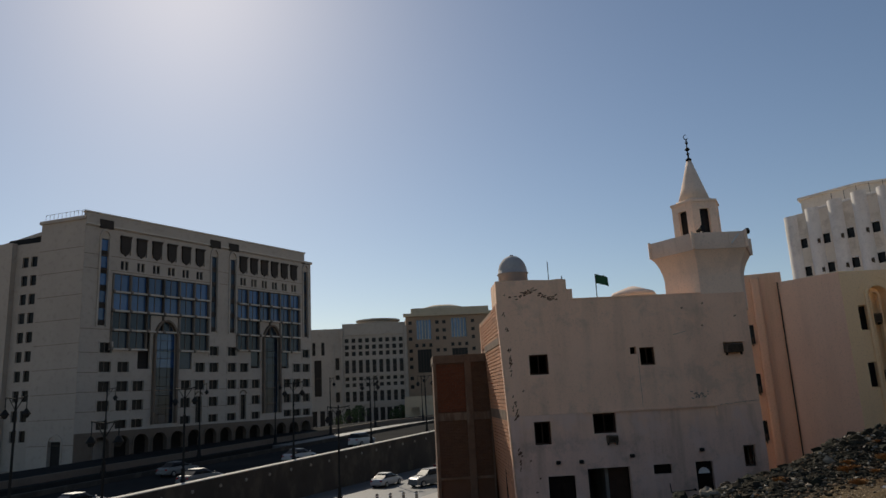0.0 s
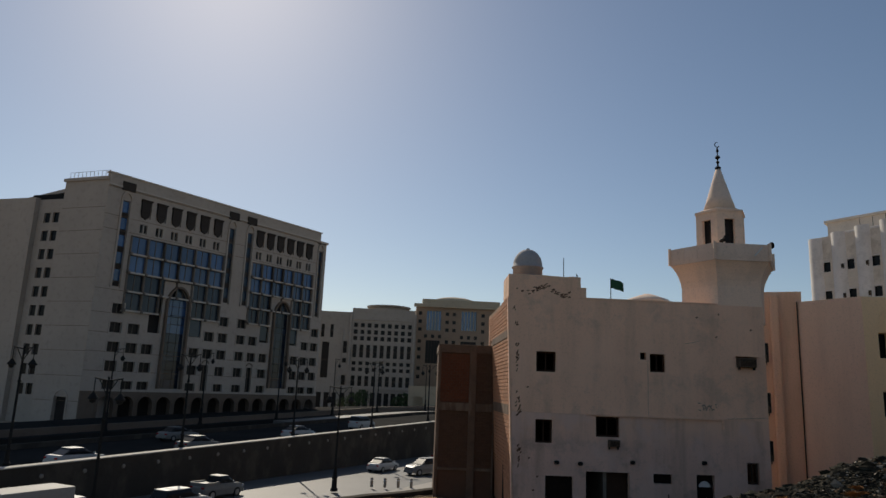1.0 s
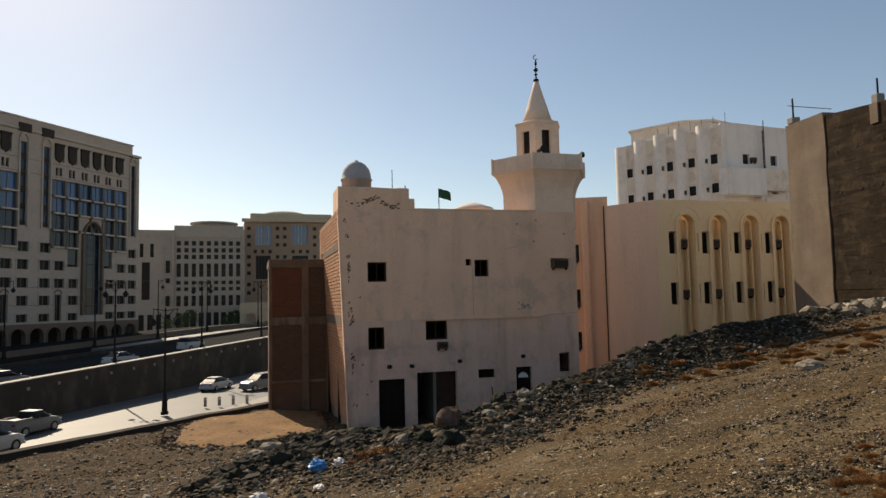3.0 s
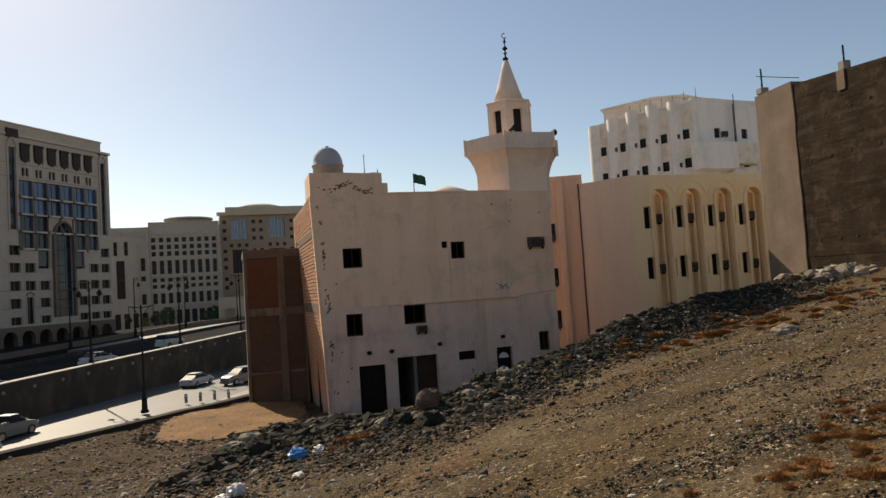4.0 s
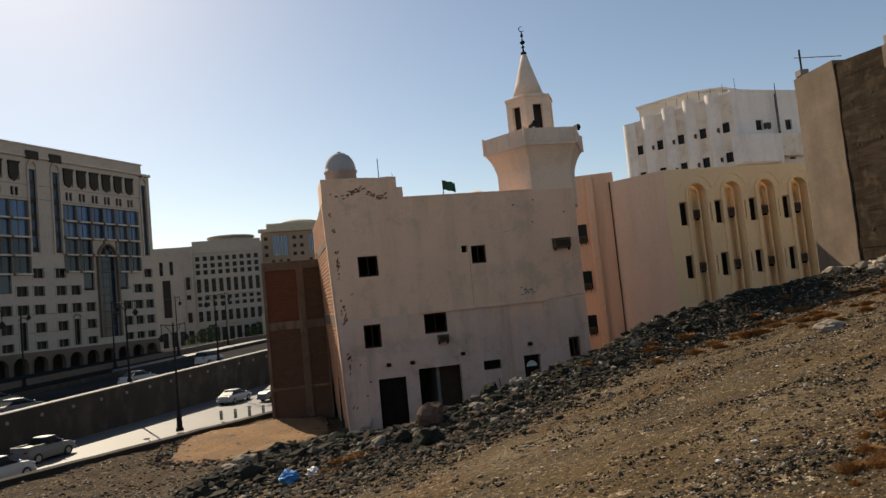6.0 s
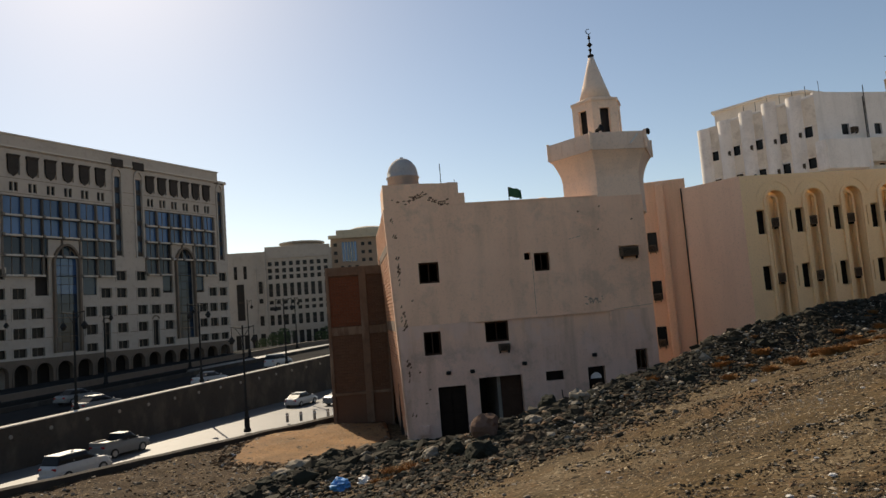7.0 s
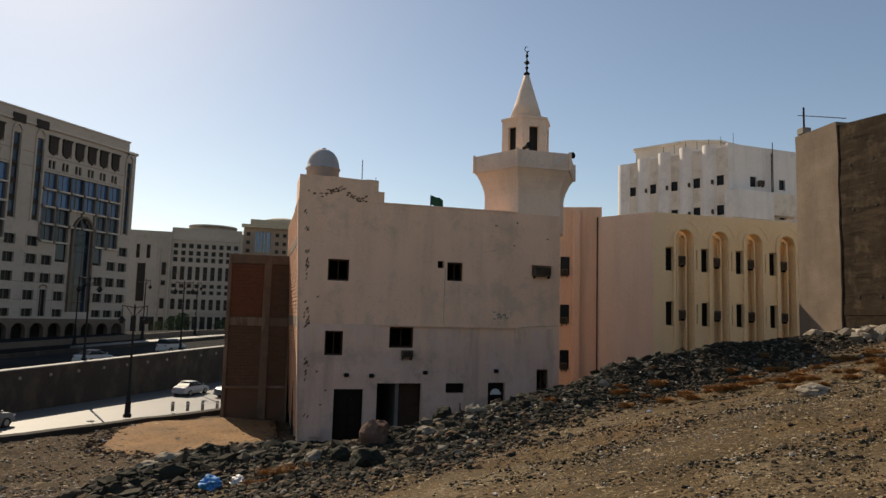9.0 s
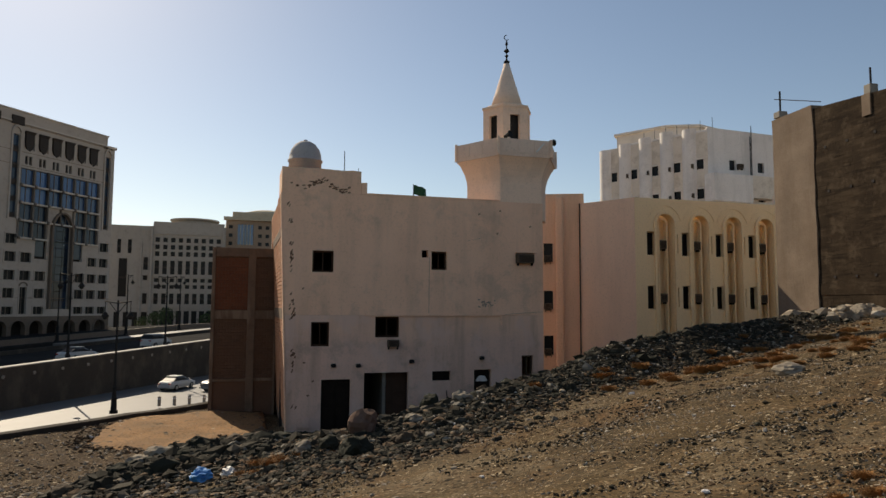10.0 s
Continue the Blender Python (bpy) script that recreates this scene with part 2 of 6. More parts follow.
def add_streaks(m, colour, across, down, lo, hi, amount):
    """Rain streaks and blotches of another tone in a plaster, stretched up and down."""
    nt = m.node_tree
    b = nt.nodes["Principled BSDF"]
    col = b.inputs["Base Color"].links[0].from_socket
    tc, mp = nt.nodes.new("ShaderNodeTexCoord"), nt.nodes.new("ShaderNodeMapping")
    mp.inputs["Scale"].default_value = (across, across, down)
    nt.links.new(tc.outputs["Object"], mp.inputs["Vector"])
    n = nt.nodes.new("ShaderNodeTexNoise")
    n.inputs["Scale"].default_value, n.inputs["Detail"].default_value, n.inputs["Roughness"].default_value = 1.0, 7, 0.62
    nt.links.new(mp.outputs[0], n.inputs["Vector"])
    r = nt.nodes.new("ShaderNodeMapRange")
    r.inputs[1].default_value, r.inputs[2].default_value, r.inputs[4].default_value = lo, hi, amount
    nt.links.new(n.outputs[0], r.inputs[0])
    mx = nt.nodes.new("ShaderNodeMix")
    mx.data_type = "RGBA"
    nt.links.new(r.outputs[0], mx.inputs[0])
    nt.links.new(col, mx.inputs[6])
    mx.inputs[7].default_value = (*colour, 1)
    nt.links.new(mx.outputs[2], b.inputs["Base Color"])


def add_islands(m, colours):
    """Gives each loose stone of a joined heap a tone of its own."""
    nt = m.node_tree
    b = nt.nodes["Principled BSDF"]
    col = b.inputs["Base Color"].links[0].from_socket
    geo = nt.nodes.new("ShaderNodeNewGeometry")
    ramp = nt.nodes.new("ShaderNodeValToRGB")
    ramp.color_ramp.interpolation = "CONSTANT"
    el = ramp.color_ramp.elements
    el[0].position, el[0].color = 0.0, (0.5, 0.5, 0.5, 1)
    el[1].position, el[1].color = colours[0][0], (*colours[0][1], 1)
    for pos, c in colours[1:]:
        e = el.new(pos)
        e.color = (*c, 1)
    nt.links.new(geo.outputs["Random Per Island"], ramp.inputs[0])
    pick = nt.nodes.new("ShaderNodeMath")
    pick.operation = "GREATER_THAN"
    pick.inputs[1].default_value = colours[0][0]
    nt.links.new(geo.outputs["Random Per Island"], pick.inputs[0])
    part_of = nt.nodes.new("ShaderNodeMath")
    part_of.operation = "MULTIPLY"
    part_of.inputs[1].default_value = 0.8
    nt.links.new(pick.outputs[0], part_of.inputs[0])
    mx = nt.nodes.new("ShaderNodeMix")
    mx.data_type = "RGBA"
    nt.links.new(part_of.outputs[0], mx.inputs[0])
    nt.links.new(col, mx.inputs[6])
    nt.links.new(ramp.outputs[0], mx.inputs[7])
    nt.links.new(mx.outputs[2], b.inputs["Base Color"])


def add_fade(m, colour, z0, z1, ragged):
    """Mixes in another colour upwards, raggedly, between two heights of the wall."""
    nt = m.node_tree
    b = nt.nodes["Principled BSDF"]
    col = b.inputs["Base Color"].links[0].from_socket
    tc, sep, n = nt.nodes.new("ShaderNodeTexCoord"), nt.nodes.new("ShaderNodeSeparateXYZ"), nt.nodes.new("ShaderNodeTexNoise")
    nt.links.new(tc.outputs["Object"], sep.inputs[0])
    nt.links.new(tc.outputs["Object"], n.inputs["Vector"])
    n.inputs["Scale"].default_value, n.inputs["Detail"].default_value = 0.9, 7
    add = nt.nodes.new("ShaderNodeMath")
    add.operation = "MULTIPLY_ADD"
    add.inputs[1].default_value = ragged
    nt.links.new(n.outputs[0], add.inputs[0])
    nt.links.new(sep.outputs[2], add.inputs[2])
    r = nt.nodes.new("ShaderNodeMapRange")
    r.inputs[1].default_value, r.inputs[2].default_value = z0 + ragged / 2, z1 + ragged / 2
    nt.links.new(add.outputs[0], r.inputs[0])
    mx = nt.nodes.new("ShaderNodeMix")
    mx.data_type = "RGBA"
    nt.links.new(r.outputs[0], mx.inputs[0])
    nt.links.new(col, mx.inputs[6])
    mx.inputs[7].default_value = (*colour, 1)
    nt.links.new(mx.outputs[2], b.inputs["Base Color"])


add_islands(ROCK_DARK, ((0.55, (0.026, 0.027, 0.019)), (0.76, (0.05, 0.043, 0.031)), (0.9, (0.10, 0.085, 0.064)), (0.965, (0.26, 0.23, 0.185))))
add_islands(ROCK_RED, ((0.45, (0.06, 0.045, 0.03)), (0.68, (0.15, 0.10, 0.06)), (0.86, (0.10, 0.086, 0.068)), (0.95, (0.27, 0.22, 0.16))))
add_islands(ROCK_PALE, ((0.5, (0.22, 0.19, 0.15)), (0.75, (0.50, 0.44, 0.36))))
# whitewash turns raggedly into the cream colour upwards, and stays darker below
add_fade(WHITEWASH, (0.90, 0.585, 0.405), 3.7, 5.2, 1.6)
add_streaks(CREAM, (0.55, 0.37, 0.25), 1.3, 0.12, 0.5, 0.72, 0.45)
add_streaks(CREAM, (0.96, 0.63, 0.44), 0.5, 0.35, 0.5, 0.6, 0.5)
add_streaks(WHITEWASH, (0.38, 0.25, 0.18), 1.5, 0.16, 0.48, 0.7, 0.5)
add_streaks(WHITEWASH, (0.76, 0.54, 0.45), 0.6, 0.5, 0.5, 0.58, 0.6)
add_streaks(CONC, (0.27, 0.20, 0.145), 2.2, 0.35, 0.52, 0.62, 0.6)
add_streaks(BRICK_BROWN, (0.22, 0.17, 0.125), 1.6, 0.7, 0.56, 0.62, 0.6)
add_streaks(BRICK_RED, (0.17, 0.10, 0.065), 1.4, 0.4, 0.52, 0.62, 0.6)
add_streaks(PINK, (0.66, 0.43, 0.30), 0.9, 0.1, 0.5, 0.7, 0.4)
add_streaks(PEACH, (0.55, 0.34, 0.21), 1.4, 0.1, 0.5, 0.7, 0.45)
add_streaks(YELLOW, (0.80, 0.55, 0.30), 1.3, 0.1, 0.54, 0.74, 0.25)
add_streaks(WHITE_B, (0.50, 0.46, 0.42), 0.8, 0.09, 0.5, 0.7, 0.45)
add_streaks(WALL_PLASTER, (0.16, 0.115, 0.08), 1.2, 0.25, 0.5, 0.65, 0.55)
add_streaks(RETWALL, (0.12, 0.10, 0.08), 0.5, 0.3, 0.5, 0.65, 0.5)
add_streaks(DIRT, (0.14, 0.064, 0.024), 0.3, 0.3, 0.53, 0.62, 0.5)
add_streaks(DIRT, (0.045, 0.034, 0.02), 0.6, 0.5, 0.51, 0.6, 0.7)
add_streaks(DIRT, (0.20, 0.155, 0.10), 0.16, 0.5, 0.55, 0.66, 0.6)
add_grit(DIRT, ((9, 0.1), (22, 0.2), (55, 0.3)))
add_grit(SOIL, ((7, 0.12), (16, 0.16), (45, 0.2)))
add_streaks(SAND, (0.20, 0.115, 0.05), 0.9, 0.9, 0.53, 0.63, 0.6)
add_streaks(WALL_BROWN, (0.075, 0.053, 0.035), 0.5, 2.6, 0.5, 0.62, 0.7)
add_streaks(WALL_BROWN, (0.02, 0.014, 0.01), 0.35, 3.0, 0.54, 0.62, 0.7)
add_grit(SAND, ((6, 0.04), (30, 0.1)))

# ---- mesh helpers ----
def thing(name, label, category, at=(0, 0, 0), turn=0.0, group="", kind=""):
    e = new(name)
    e.matrix_world = pose(*at, 0, 0, turn)
    return tagged(e, label, category, group, kind)


def part(name, bm, material, parent=None, label=""):
    me = bpy.data.meshes.new(name)
    bm.to_mesh(me)
    bm.free()
    me.materials.append(material)
    ob = new(name, me)
    ob.parent = parent
    if label:
        tagged(ob, label)
    return ob


def solo(name, bm, material, label, category, kind="", group=""):
    ob = part(name, bm, material)
    return tagged(ob, label, category, group, kind)


def raw(name, verts, faces, material, parent=None):
    me = bpy.data.meshes.new(name)
    me.from_pydata(verts, [], faces)
    me.materials.append(material)
    ob = new(name, me)
    ob.parent = parent
    return ob


def box(bm, x0, x1, y0, y1, z0, z1, bevel=0.0):
    vs = [bm.verts.new((x, y, z)) for z in (z0, z1) for y in (y0, y1) for x in (x0, x1)]
    fs = [bm.faces.new([vs[i] for i in f]) for f in ((0, 2, 3, 1), (4, 5, 7, 6), (0, 1, 5, 4), (2, 6, 7, 3), (0, 4, 6, 2), (1, 3, 7, 5))]
    if bevel:
        bmesh.ops.bevel(bm, geom=list({e for f in fs for e in f.edges}), offset=bevel, segments=2, affect="EDGES", profile=0.5)
    return bm


def boxes(*rows, bevel=0.0):
    bm = bmesh.new()
    for r in rows:
        box(bm, *r, bevel=bevel)
    return bm


def prism(bm, pts, z0, z1, pts_top=None):
    top = pts_top or pts
    a = [bm.verts.new((x, y, z0)) for x, y in pts]
    b = [bm.verts.new((x, y, z1)) for x, y in top]
    n = len(pts)
    for i in range(n):
        bm.faces.new((a[i], a[(i + 1) % n], b[(i + 1) % n], b[i]))
    bm.faces.new(a[::-1])
    bm.faces.new(b)
    return bm


def lathe(bm, prof, cx=0.0, cy=0.0, seg=16, closed=True):
    rings = [[bm.verts.new((cx + r * math.cos(2 * math.pi * k / seg), cy + r * math.sin(2 * math.pi * k / seg), z)) for k in range(seg)] for r, z in prof]
    for a, b in zip(rings, rings[1:]):
        for k in range(seg):
            bm.faces.new((a[k], a[(k + 1) % seg], b[(k + 1) % seg], b[k]))
    if closed:
        bm.faces.new(rings[0][::-1])
        bm.faces.new(rings[-1])
    return bm


def smooth(ob):
    for p in ob.data.polygons:
        p.use_smooth = True
    return ob


def rod(bm, a, b, r0, r1=None, seg=8):
    a, b = Vector(a), Vector(b)
    r1 = r0 if r1 is None else r1
    q = (b - a).to_track_quat("Z", "Y")
    ra = [bm.verts.new(a + q @ Vector((r0 * math.cos(2 * math.pi * k / seg), r0 * math.sin(2 * math.pi * k / seg), 0))) for k in range(seg)]
    rb = [bm.verts.new(b + q @ Vector((r1 * math.cos(2 * math.pi * k / seg), r1 * math.sin(2 * math.pi * k / seg), 0))) for k in range(seg)]
    for k in range(seg):
        bm.faces.new((ra[k], ra[(k + 1) % seg], rb[(k + 1) % seg], rb[k]))
    bm.faces.new(ra[::-1])
    bm.faces.new(rb)
    return bm


def arch_points(u0, u1, z0, z1, pointed=False, seg=8):
    """The outline of an arched opening, from its lower left corner round to its lower right one."""
    r, c = (u1 - u0) / 2, (u0 + u1) / 2
    rise = r * (1.35 if pointed else 1.0)
    spring = z1 - rise
    out = [(u0, z0), (u0, spring)]
    for k in range(1, 2 * seg):
        a = math.pi * (1 - k / (2 * seg))
        s = math.sin(a) ** (1.25 if pointed else 1.0)
        out.append((c + r * math.cos(a), spring + rise * s))
    return out + [(u1, spring), (u1, z0)]


def face_wall(bm, u0, u1, z0, z1, holes, depth=0.3, y=0.0):
    """A wall sheet in the plane y, looking to -y, with openings cut out and reveals to the depth behind it; holes are (ua, ub, za, zb)."""
    us = sorted({round(u, 3) for u in (u0, u1, *[h[0] for h in holes], *[h[1] for h in holes])})
    zs = sorted({round(z, 3) for z in (z0, z1, *[h[2] for h in holes], *[h[3] for h in holes])})
    us, zs = [u for u in us if u0 - 0.002 <= u <= u1 + 0.002], [z for z in zs if z0 - 0.002 <= z <= z1 + 0.002]
    vs = {}

    def v(u, yy, z):
        key = (round(u, 4), round(yy, 4), round(z, 4))
        if key not in vs:
            vs[key] = bm.verts.new((u, yy, z))
        return vs[key]

    for i in range(len(us) - 1):
        run = None
        for j in range(len(zs) - 1):
            uc, zc = (us[i] + us[i + 1]) / 2, (zs[j] + zs[j + 1]) / 2
            if any(h[0] < uc < h[1] and h[2] < zc < h[3] for h in holes):
                continue
            for yy, flip in ((y, False), (y + depth, True)):
                q = [v(us[i], yy, zs[j]), v(us[i + 1], yy, zs[j]), v(us[i + 1], yy, zs[j + 1]), v(us[i], yy, zs[j + 1])]
                bm.faces.new(q[::-1] if flip else q)
    for a, b, c, d in holes:
        for p, q in (((a, c), (b, c)), ((b, c), (b, d)), ((b, d), (a, d)), ((a, d), (a, c))):
            quad = [bm.verts.new((p[0], y, p[1])), bm.verts.new((p[0], y + depth, p[1])), bm.verts.new((q[0], y + depth, q[1])), bm.verts.new((q[0], y, q[1]))]
            bm.faces.new(quad)
    for quad in (((u0, z0), (u0, z1)), ((u1, z1), (u1, z0)), ((u0, z1), (u1, z1)), ((u1, z0), (u0, z0))):
        (a, c), (b, d) = quad
        bm.faces.new([bm.verts.new(w) for w in ((a, y, c), (b, y, d), (b, y + depth, d), (a, y + depth, c))])
    bmesh.ops.remove_doubles(bm, verts=bm.verts[:], dist=0.0005)
    return bm


def slab(bm, pts, y0, y1):
    """A flat outline of (u, z) points given depth from y0 to y1."""
    a = [bm.verts.new((u, y0, z)) for u, z in pts]
    b = [bm.verts.new((u, y1, z)) for u, z in pts]
    n = len(pts)
    bm.faces.new(a[::-1]), bm.faces.new(b)
    for i in range(n):
        bm.faces.new((a[i], a[(i + 1) % n], b[(i + 1) % n], b[i]))
    bmesh.ops.recalc_face_normals(bm, faces=bm.faces[:])
    return bm


def band(bm, outer, inner, y0, y1):
    """A flat band between two outlines with the same count of points, given depth."""
    n = len(outer)
    rows = [[bm.verts.new((u, y, z)) for u, z in line] for line in (outer, inner) for y in (y0, y1)]
    o0, o1, i0, i1 = rows
    for k in range(n - 1):
        for a, b in ((o0, i0), (o1, o0), (i0, i1), (i1, o1)):
            bm.faces.new((a[k], a[k + 1], b[k + 1], b[k]))
    bmesh.ops.recalc_face_normals(bm, faces=bm.faces[:])
    return bm


# ---- the ground: one far sheet, the sunken road, the retaining wall ----
ROAD_DIR = Vector((0.477, 0.879, 0)).normalized()
ROAD_N = Vector((-ROAD_DIR.y, ROAD_DIR.x, 0))
ROAD_O = Vector((-22.6, 33.4, 0))
ROAD_TURN = math.degrees(math.atan2(ROAD_DIR.y, ROAD_DIR.x))


def along(s, n, z=0.0):
    """A place s metres along the road, n metres beyond the retaining wall."""
    p = ROAD_O + ROAD_DIR * s + ROAD_N * n
    return (p.x, p.y, z)


def wall_top(s):
    return 0.0 + 0.027 * s


def strip(name, s0, s1, n0, n1, zf0, zf1, material, label, category, steps=40, thick=0.3):
    """A strip along the road from s0 to s1 with its edges at n0 and n1; the heights are functions of s."""
    bm = bmesh.new()
    rows = []
    for i in range(steps + 1):
        s = s0 + (s1 - s0) * i / steps
        rows.append([bm.verts.new(along(s, n, z)) for n, z in ((n0, zf0(s)), (n1, zf1(s)), (n1, zf1(s) - thick), (n0, zf0(s) - thick))])
    for a, b in zip(rows, rows[1:]):
        for k in range(4):
            bm.faces.new((a[k], b[k], b[(k + 1) % 4], a[(k + 1) % 4]))
    bm.faces.new(rows[0]), bm.faces.new(rows[-1][::-1])
    bmesh.ops.recalc_face_normals(bm, faces=bm.faces[:])
    return solo(name, bm, material, label, category, "structure")


def upper(s):
    return wall_top(max(-60, min(s, 75))) - 0.95


bm = bmesh.new()
prof = [(-3000, -3.62), (-0.2, -3.62), (0.1, -1.6), (40, -1.6), (3000, -1.6)]
rows = [[bm.verts.new(along(s, n, z)) for n, z in prof] for s in (-3000, -200, 0, 200, 3000)]
for a, b in zip(rows, rows[1:]):
    for k in range(len(prof) - 1):
        bm.faces.new((a[k], b[k], b[k + 1], a[k + 1]))
bmesh.ops.recalc_face_normals(bm, faces=bm.faces[:])
solo("ground", bm, FAR_GROUND, "dusty bare ground reaching to the horizon", "ground", "structure")
low = lambda s: -3.5
strip("road", -120, 260, -14.5, -0.35, low, low, ASPHALT, "pale sunlit asphalt service road beside a retaining wall", "road", 4, 0.1)
# main road coloured dark for the hotel's shade over it
strip("road", -120, 260, 0.4, 17.0, upper, upper, ASPHALT_SHADE, "main road on the raised level, hotel shade in its dark asphalt", "road", 40, 0.5)
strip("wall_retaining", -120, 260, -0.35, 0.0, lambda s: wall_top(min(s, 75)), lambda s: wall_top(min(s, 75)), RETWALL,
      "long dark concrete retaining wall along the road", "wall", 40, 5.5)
strip("trim", -120, 260, -0.45, 0.38, lambda s: wall_top(min(s, 75)) + 0.09, lambda s: wall_top(min(s, 75)) + 0.09, COPING_SUNLIT,
      "coping of the retaining wall, sunlight put into its pale colour", "coping", 40, 0.08)


# ---- the rubble lot, sloping from the terrace down to the road's edge ----
RIDGE = [(-4.3, -12.9, 0.35), (-2.4, -11.6, 0.65), (0.2, -12.2, 0.45), (1.4, -14.2, 0.45), (3.6, -13.4, 0.5), (7.0, -12.0, 0.72), (10.8, -10.8, 1.15), (14.5, -9.6, 1.1), (19.0, -8.2, 0.85), (23.5, -6.2, 0.75), (26.4, -4.6, 0.7)]


def soft_max(a, b, k=0.9):
    return 0.5 * (a + b + math.sqrt((a - b) ** 2 + k * k))


def ridge_near(x, y):
    """How far a place lies from the ridge, on which side (+ towards the houses), and the ridge's height there."""
    best = (1e9, 0, 0)
    for (ax, ay, ah), (bx, by, bh) in zip(RIDGE, RIDGE[1:]):
        dx, dy = bx - ax, by - ay
        t = max(0, min(1, ((x - ax) * dx + (y - ay) * dy) / (dx * dx + dy * dy)))
        d = math.hypot(x - ax - t * dx, y - ay - t * dy)
        if d < best[0]:
            side = dx * (y - ay) - dy * (x - ax)
            best = (d, 1 if side > 0 else -1, ah + t * (bh - ah))
    return best


def lot_z(x, y):
    plane = 1.6 + 0.17 * (x + 1.7) - 0.144 * (y + 14.3)
    z = soft_max(plane, -0.35, 0.7)
    if x < 0.4:
        z += 0.42 * math.exp(-(((lot_edge(x) - y) / 5.0) ** 2))
    d, side, h = ridge_near(x, y)
    if side > 0 and x > 0:
        fall = min(1, d / 6.0)
        z = z * (1 - fall) + min(z, 0.1 + 0.01 * max(0, x)) * fall
    z += h * math.exp(-((d / (1.3 if side > 0 else 1.6)) ** 2))
    p = Vector((x * 0.35, y * 0.35, 3.1))
    z += 0.10 * noise.noise(p) + 0.075 * noise.noise(p * 4.0) + 0.04 * noise.noise(p * 8.5)
    return z


def lot_edge(x):
    """The y at which the lot ends above the road."""
    return 9.3 + 0.96 * (x + 2.3)


X0, X1, Y0, Y1, STEP = -46.0, 40.0, -62.0, 16.0, 0.22
nx, ny = int((X1 - X0) / STEP) + 1, int((Y1 - Y0) / STEP) + 1
verts, faces = [], []
for j in range(ny):
    for i in range(nx):
        x, y = X0 + i * STEP, Y0 + j * STEP
        e = lot_edge(min(x, 0.4))
        if y > e:
            y = e
        verts.append((x, y, lot_z(x, y)))
for j in range(ny - 1):
    for i in range(nx - 1):
        a = j * nx + i
        if verts[a][1] < verts[a + nx][1] - 1e-6 or verts[a + 1][1] < verts[a + nx + 1][1] - 1e-6:
            faces.append((a, a + 1, a + nx + 1, a + nx))
lot = raw("ground_lot", verts, faces, DIRT)
tagged(lot, "sloping lot of brown gravel and dirt strewn with rubble", "ground", kind="structure")
smooth(lot)
# darker reddish soil over the low side of the lot and under the rubble
lot.data.materials.append(SOIL)
rs = random.Random(31)
for poly in lot.data.polygons:
    x, y, _ = poly.center
    if x < 3 and y > -26:
        rim = -2.2 - 0.25 * max(0, -14 - y) + 1.3 * noise.noise(Vector((x * 0.5, y * 0.5, 9))) + rs.gauss(0, 0.3)
        if x < rim or (y > -11 and x < 0.5) or math.hypot((x - 1.2) / 2.2, (y + 16.5) / 1.6) < 1 + 0.4 * noise.noise(Vector((x, y, 2))):
            poly.material_index = 1
    elif x < 27 and y > -20:
        dd, side, _ = ridge_near(x, y)
        if dd < 2.1 + 0.9 * noise.noise(Vector((x * 0.6, y * 0.6, 4))) + rs.gauss(0, 0.2):
            poly.material_index = 1

# the low kerb wall that holds the lot above the road
bm = bmesh.new()
rows = []
for k in range(60):
    x = -46 + k * (46.4 / 59)
    y = lot_edge(x)
    zt = 0.36 + 0.05 * noise.noise(Vector((x * 0.6, 0, 0))) + 0.04 * noise.noise(Vector((x * 2.3, 5, 0)))
    rows.append([bm.verts.new(v) for v in ((x + 0.2, y - 0.2, zt), (x - 0.2, y + 0.2, zt), (x - 0.2, y + 0.2, -3.7), (x + 0.2, y - 0.2, -3.7))])
for a, b in zip(rows, rows[1:]):
    for k in range(4):
        bm.faces.new((a[k], b[k], b[(k + 1) % 4], a[(k + 1) % 4]))
bmesh.ops.recalc_face_normals(bm, faces=bm.faces[:])
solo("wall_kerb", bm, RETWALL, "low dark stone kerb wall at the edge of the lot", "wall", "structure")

# a patch of orange sand beside the house
bm = bmesh.new()
rings = []
for r in range(9):
    ring = []
    for k in range(40):
        a = 2 * math.pi * k / 40
        q = r / 8 * (1 + 0.22 * noise.noise(Vector((math.cos(a) * 1.6, math.sin(a) * 1.6, 7))))
        x, y = -2.8 + 4.1 * q * math.cos(a) + 1.0 * q * math.sin(a), 3.7 + 4.4 * q * math.sin(a) + 0.6 * q * math.cos(a)
        x = min(x, 0.3)
        y = min(y, lot_edge(x) - 0.45)
        ring.append(bm.verts.new((x, y, lot_z(x, y) + 0.05 - 0.10 * (r == 8) + 0.16 * max(0, 1 - q))))
    rings.append(ring)
for a, b in zip(rings, rings[1:]):
    for k in range(40):
        bm.faces.new((a[k], a[(k + 1) % 40], b[(k + 1) % 40], b[k]))
bmesh.ops.recalc_face_normals(bm, faces=bm.faces[:])
for f in bm.faces:
    f.smooth = True
    if f.normal.z < 0:
        f.normal_flip()
solo("sand_patch", bm, SAND, "spread heap of orange builders sand on the lot", "sand", "structure")

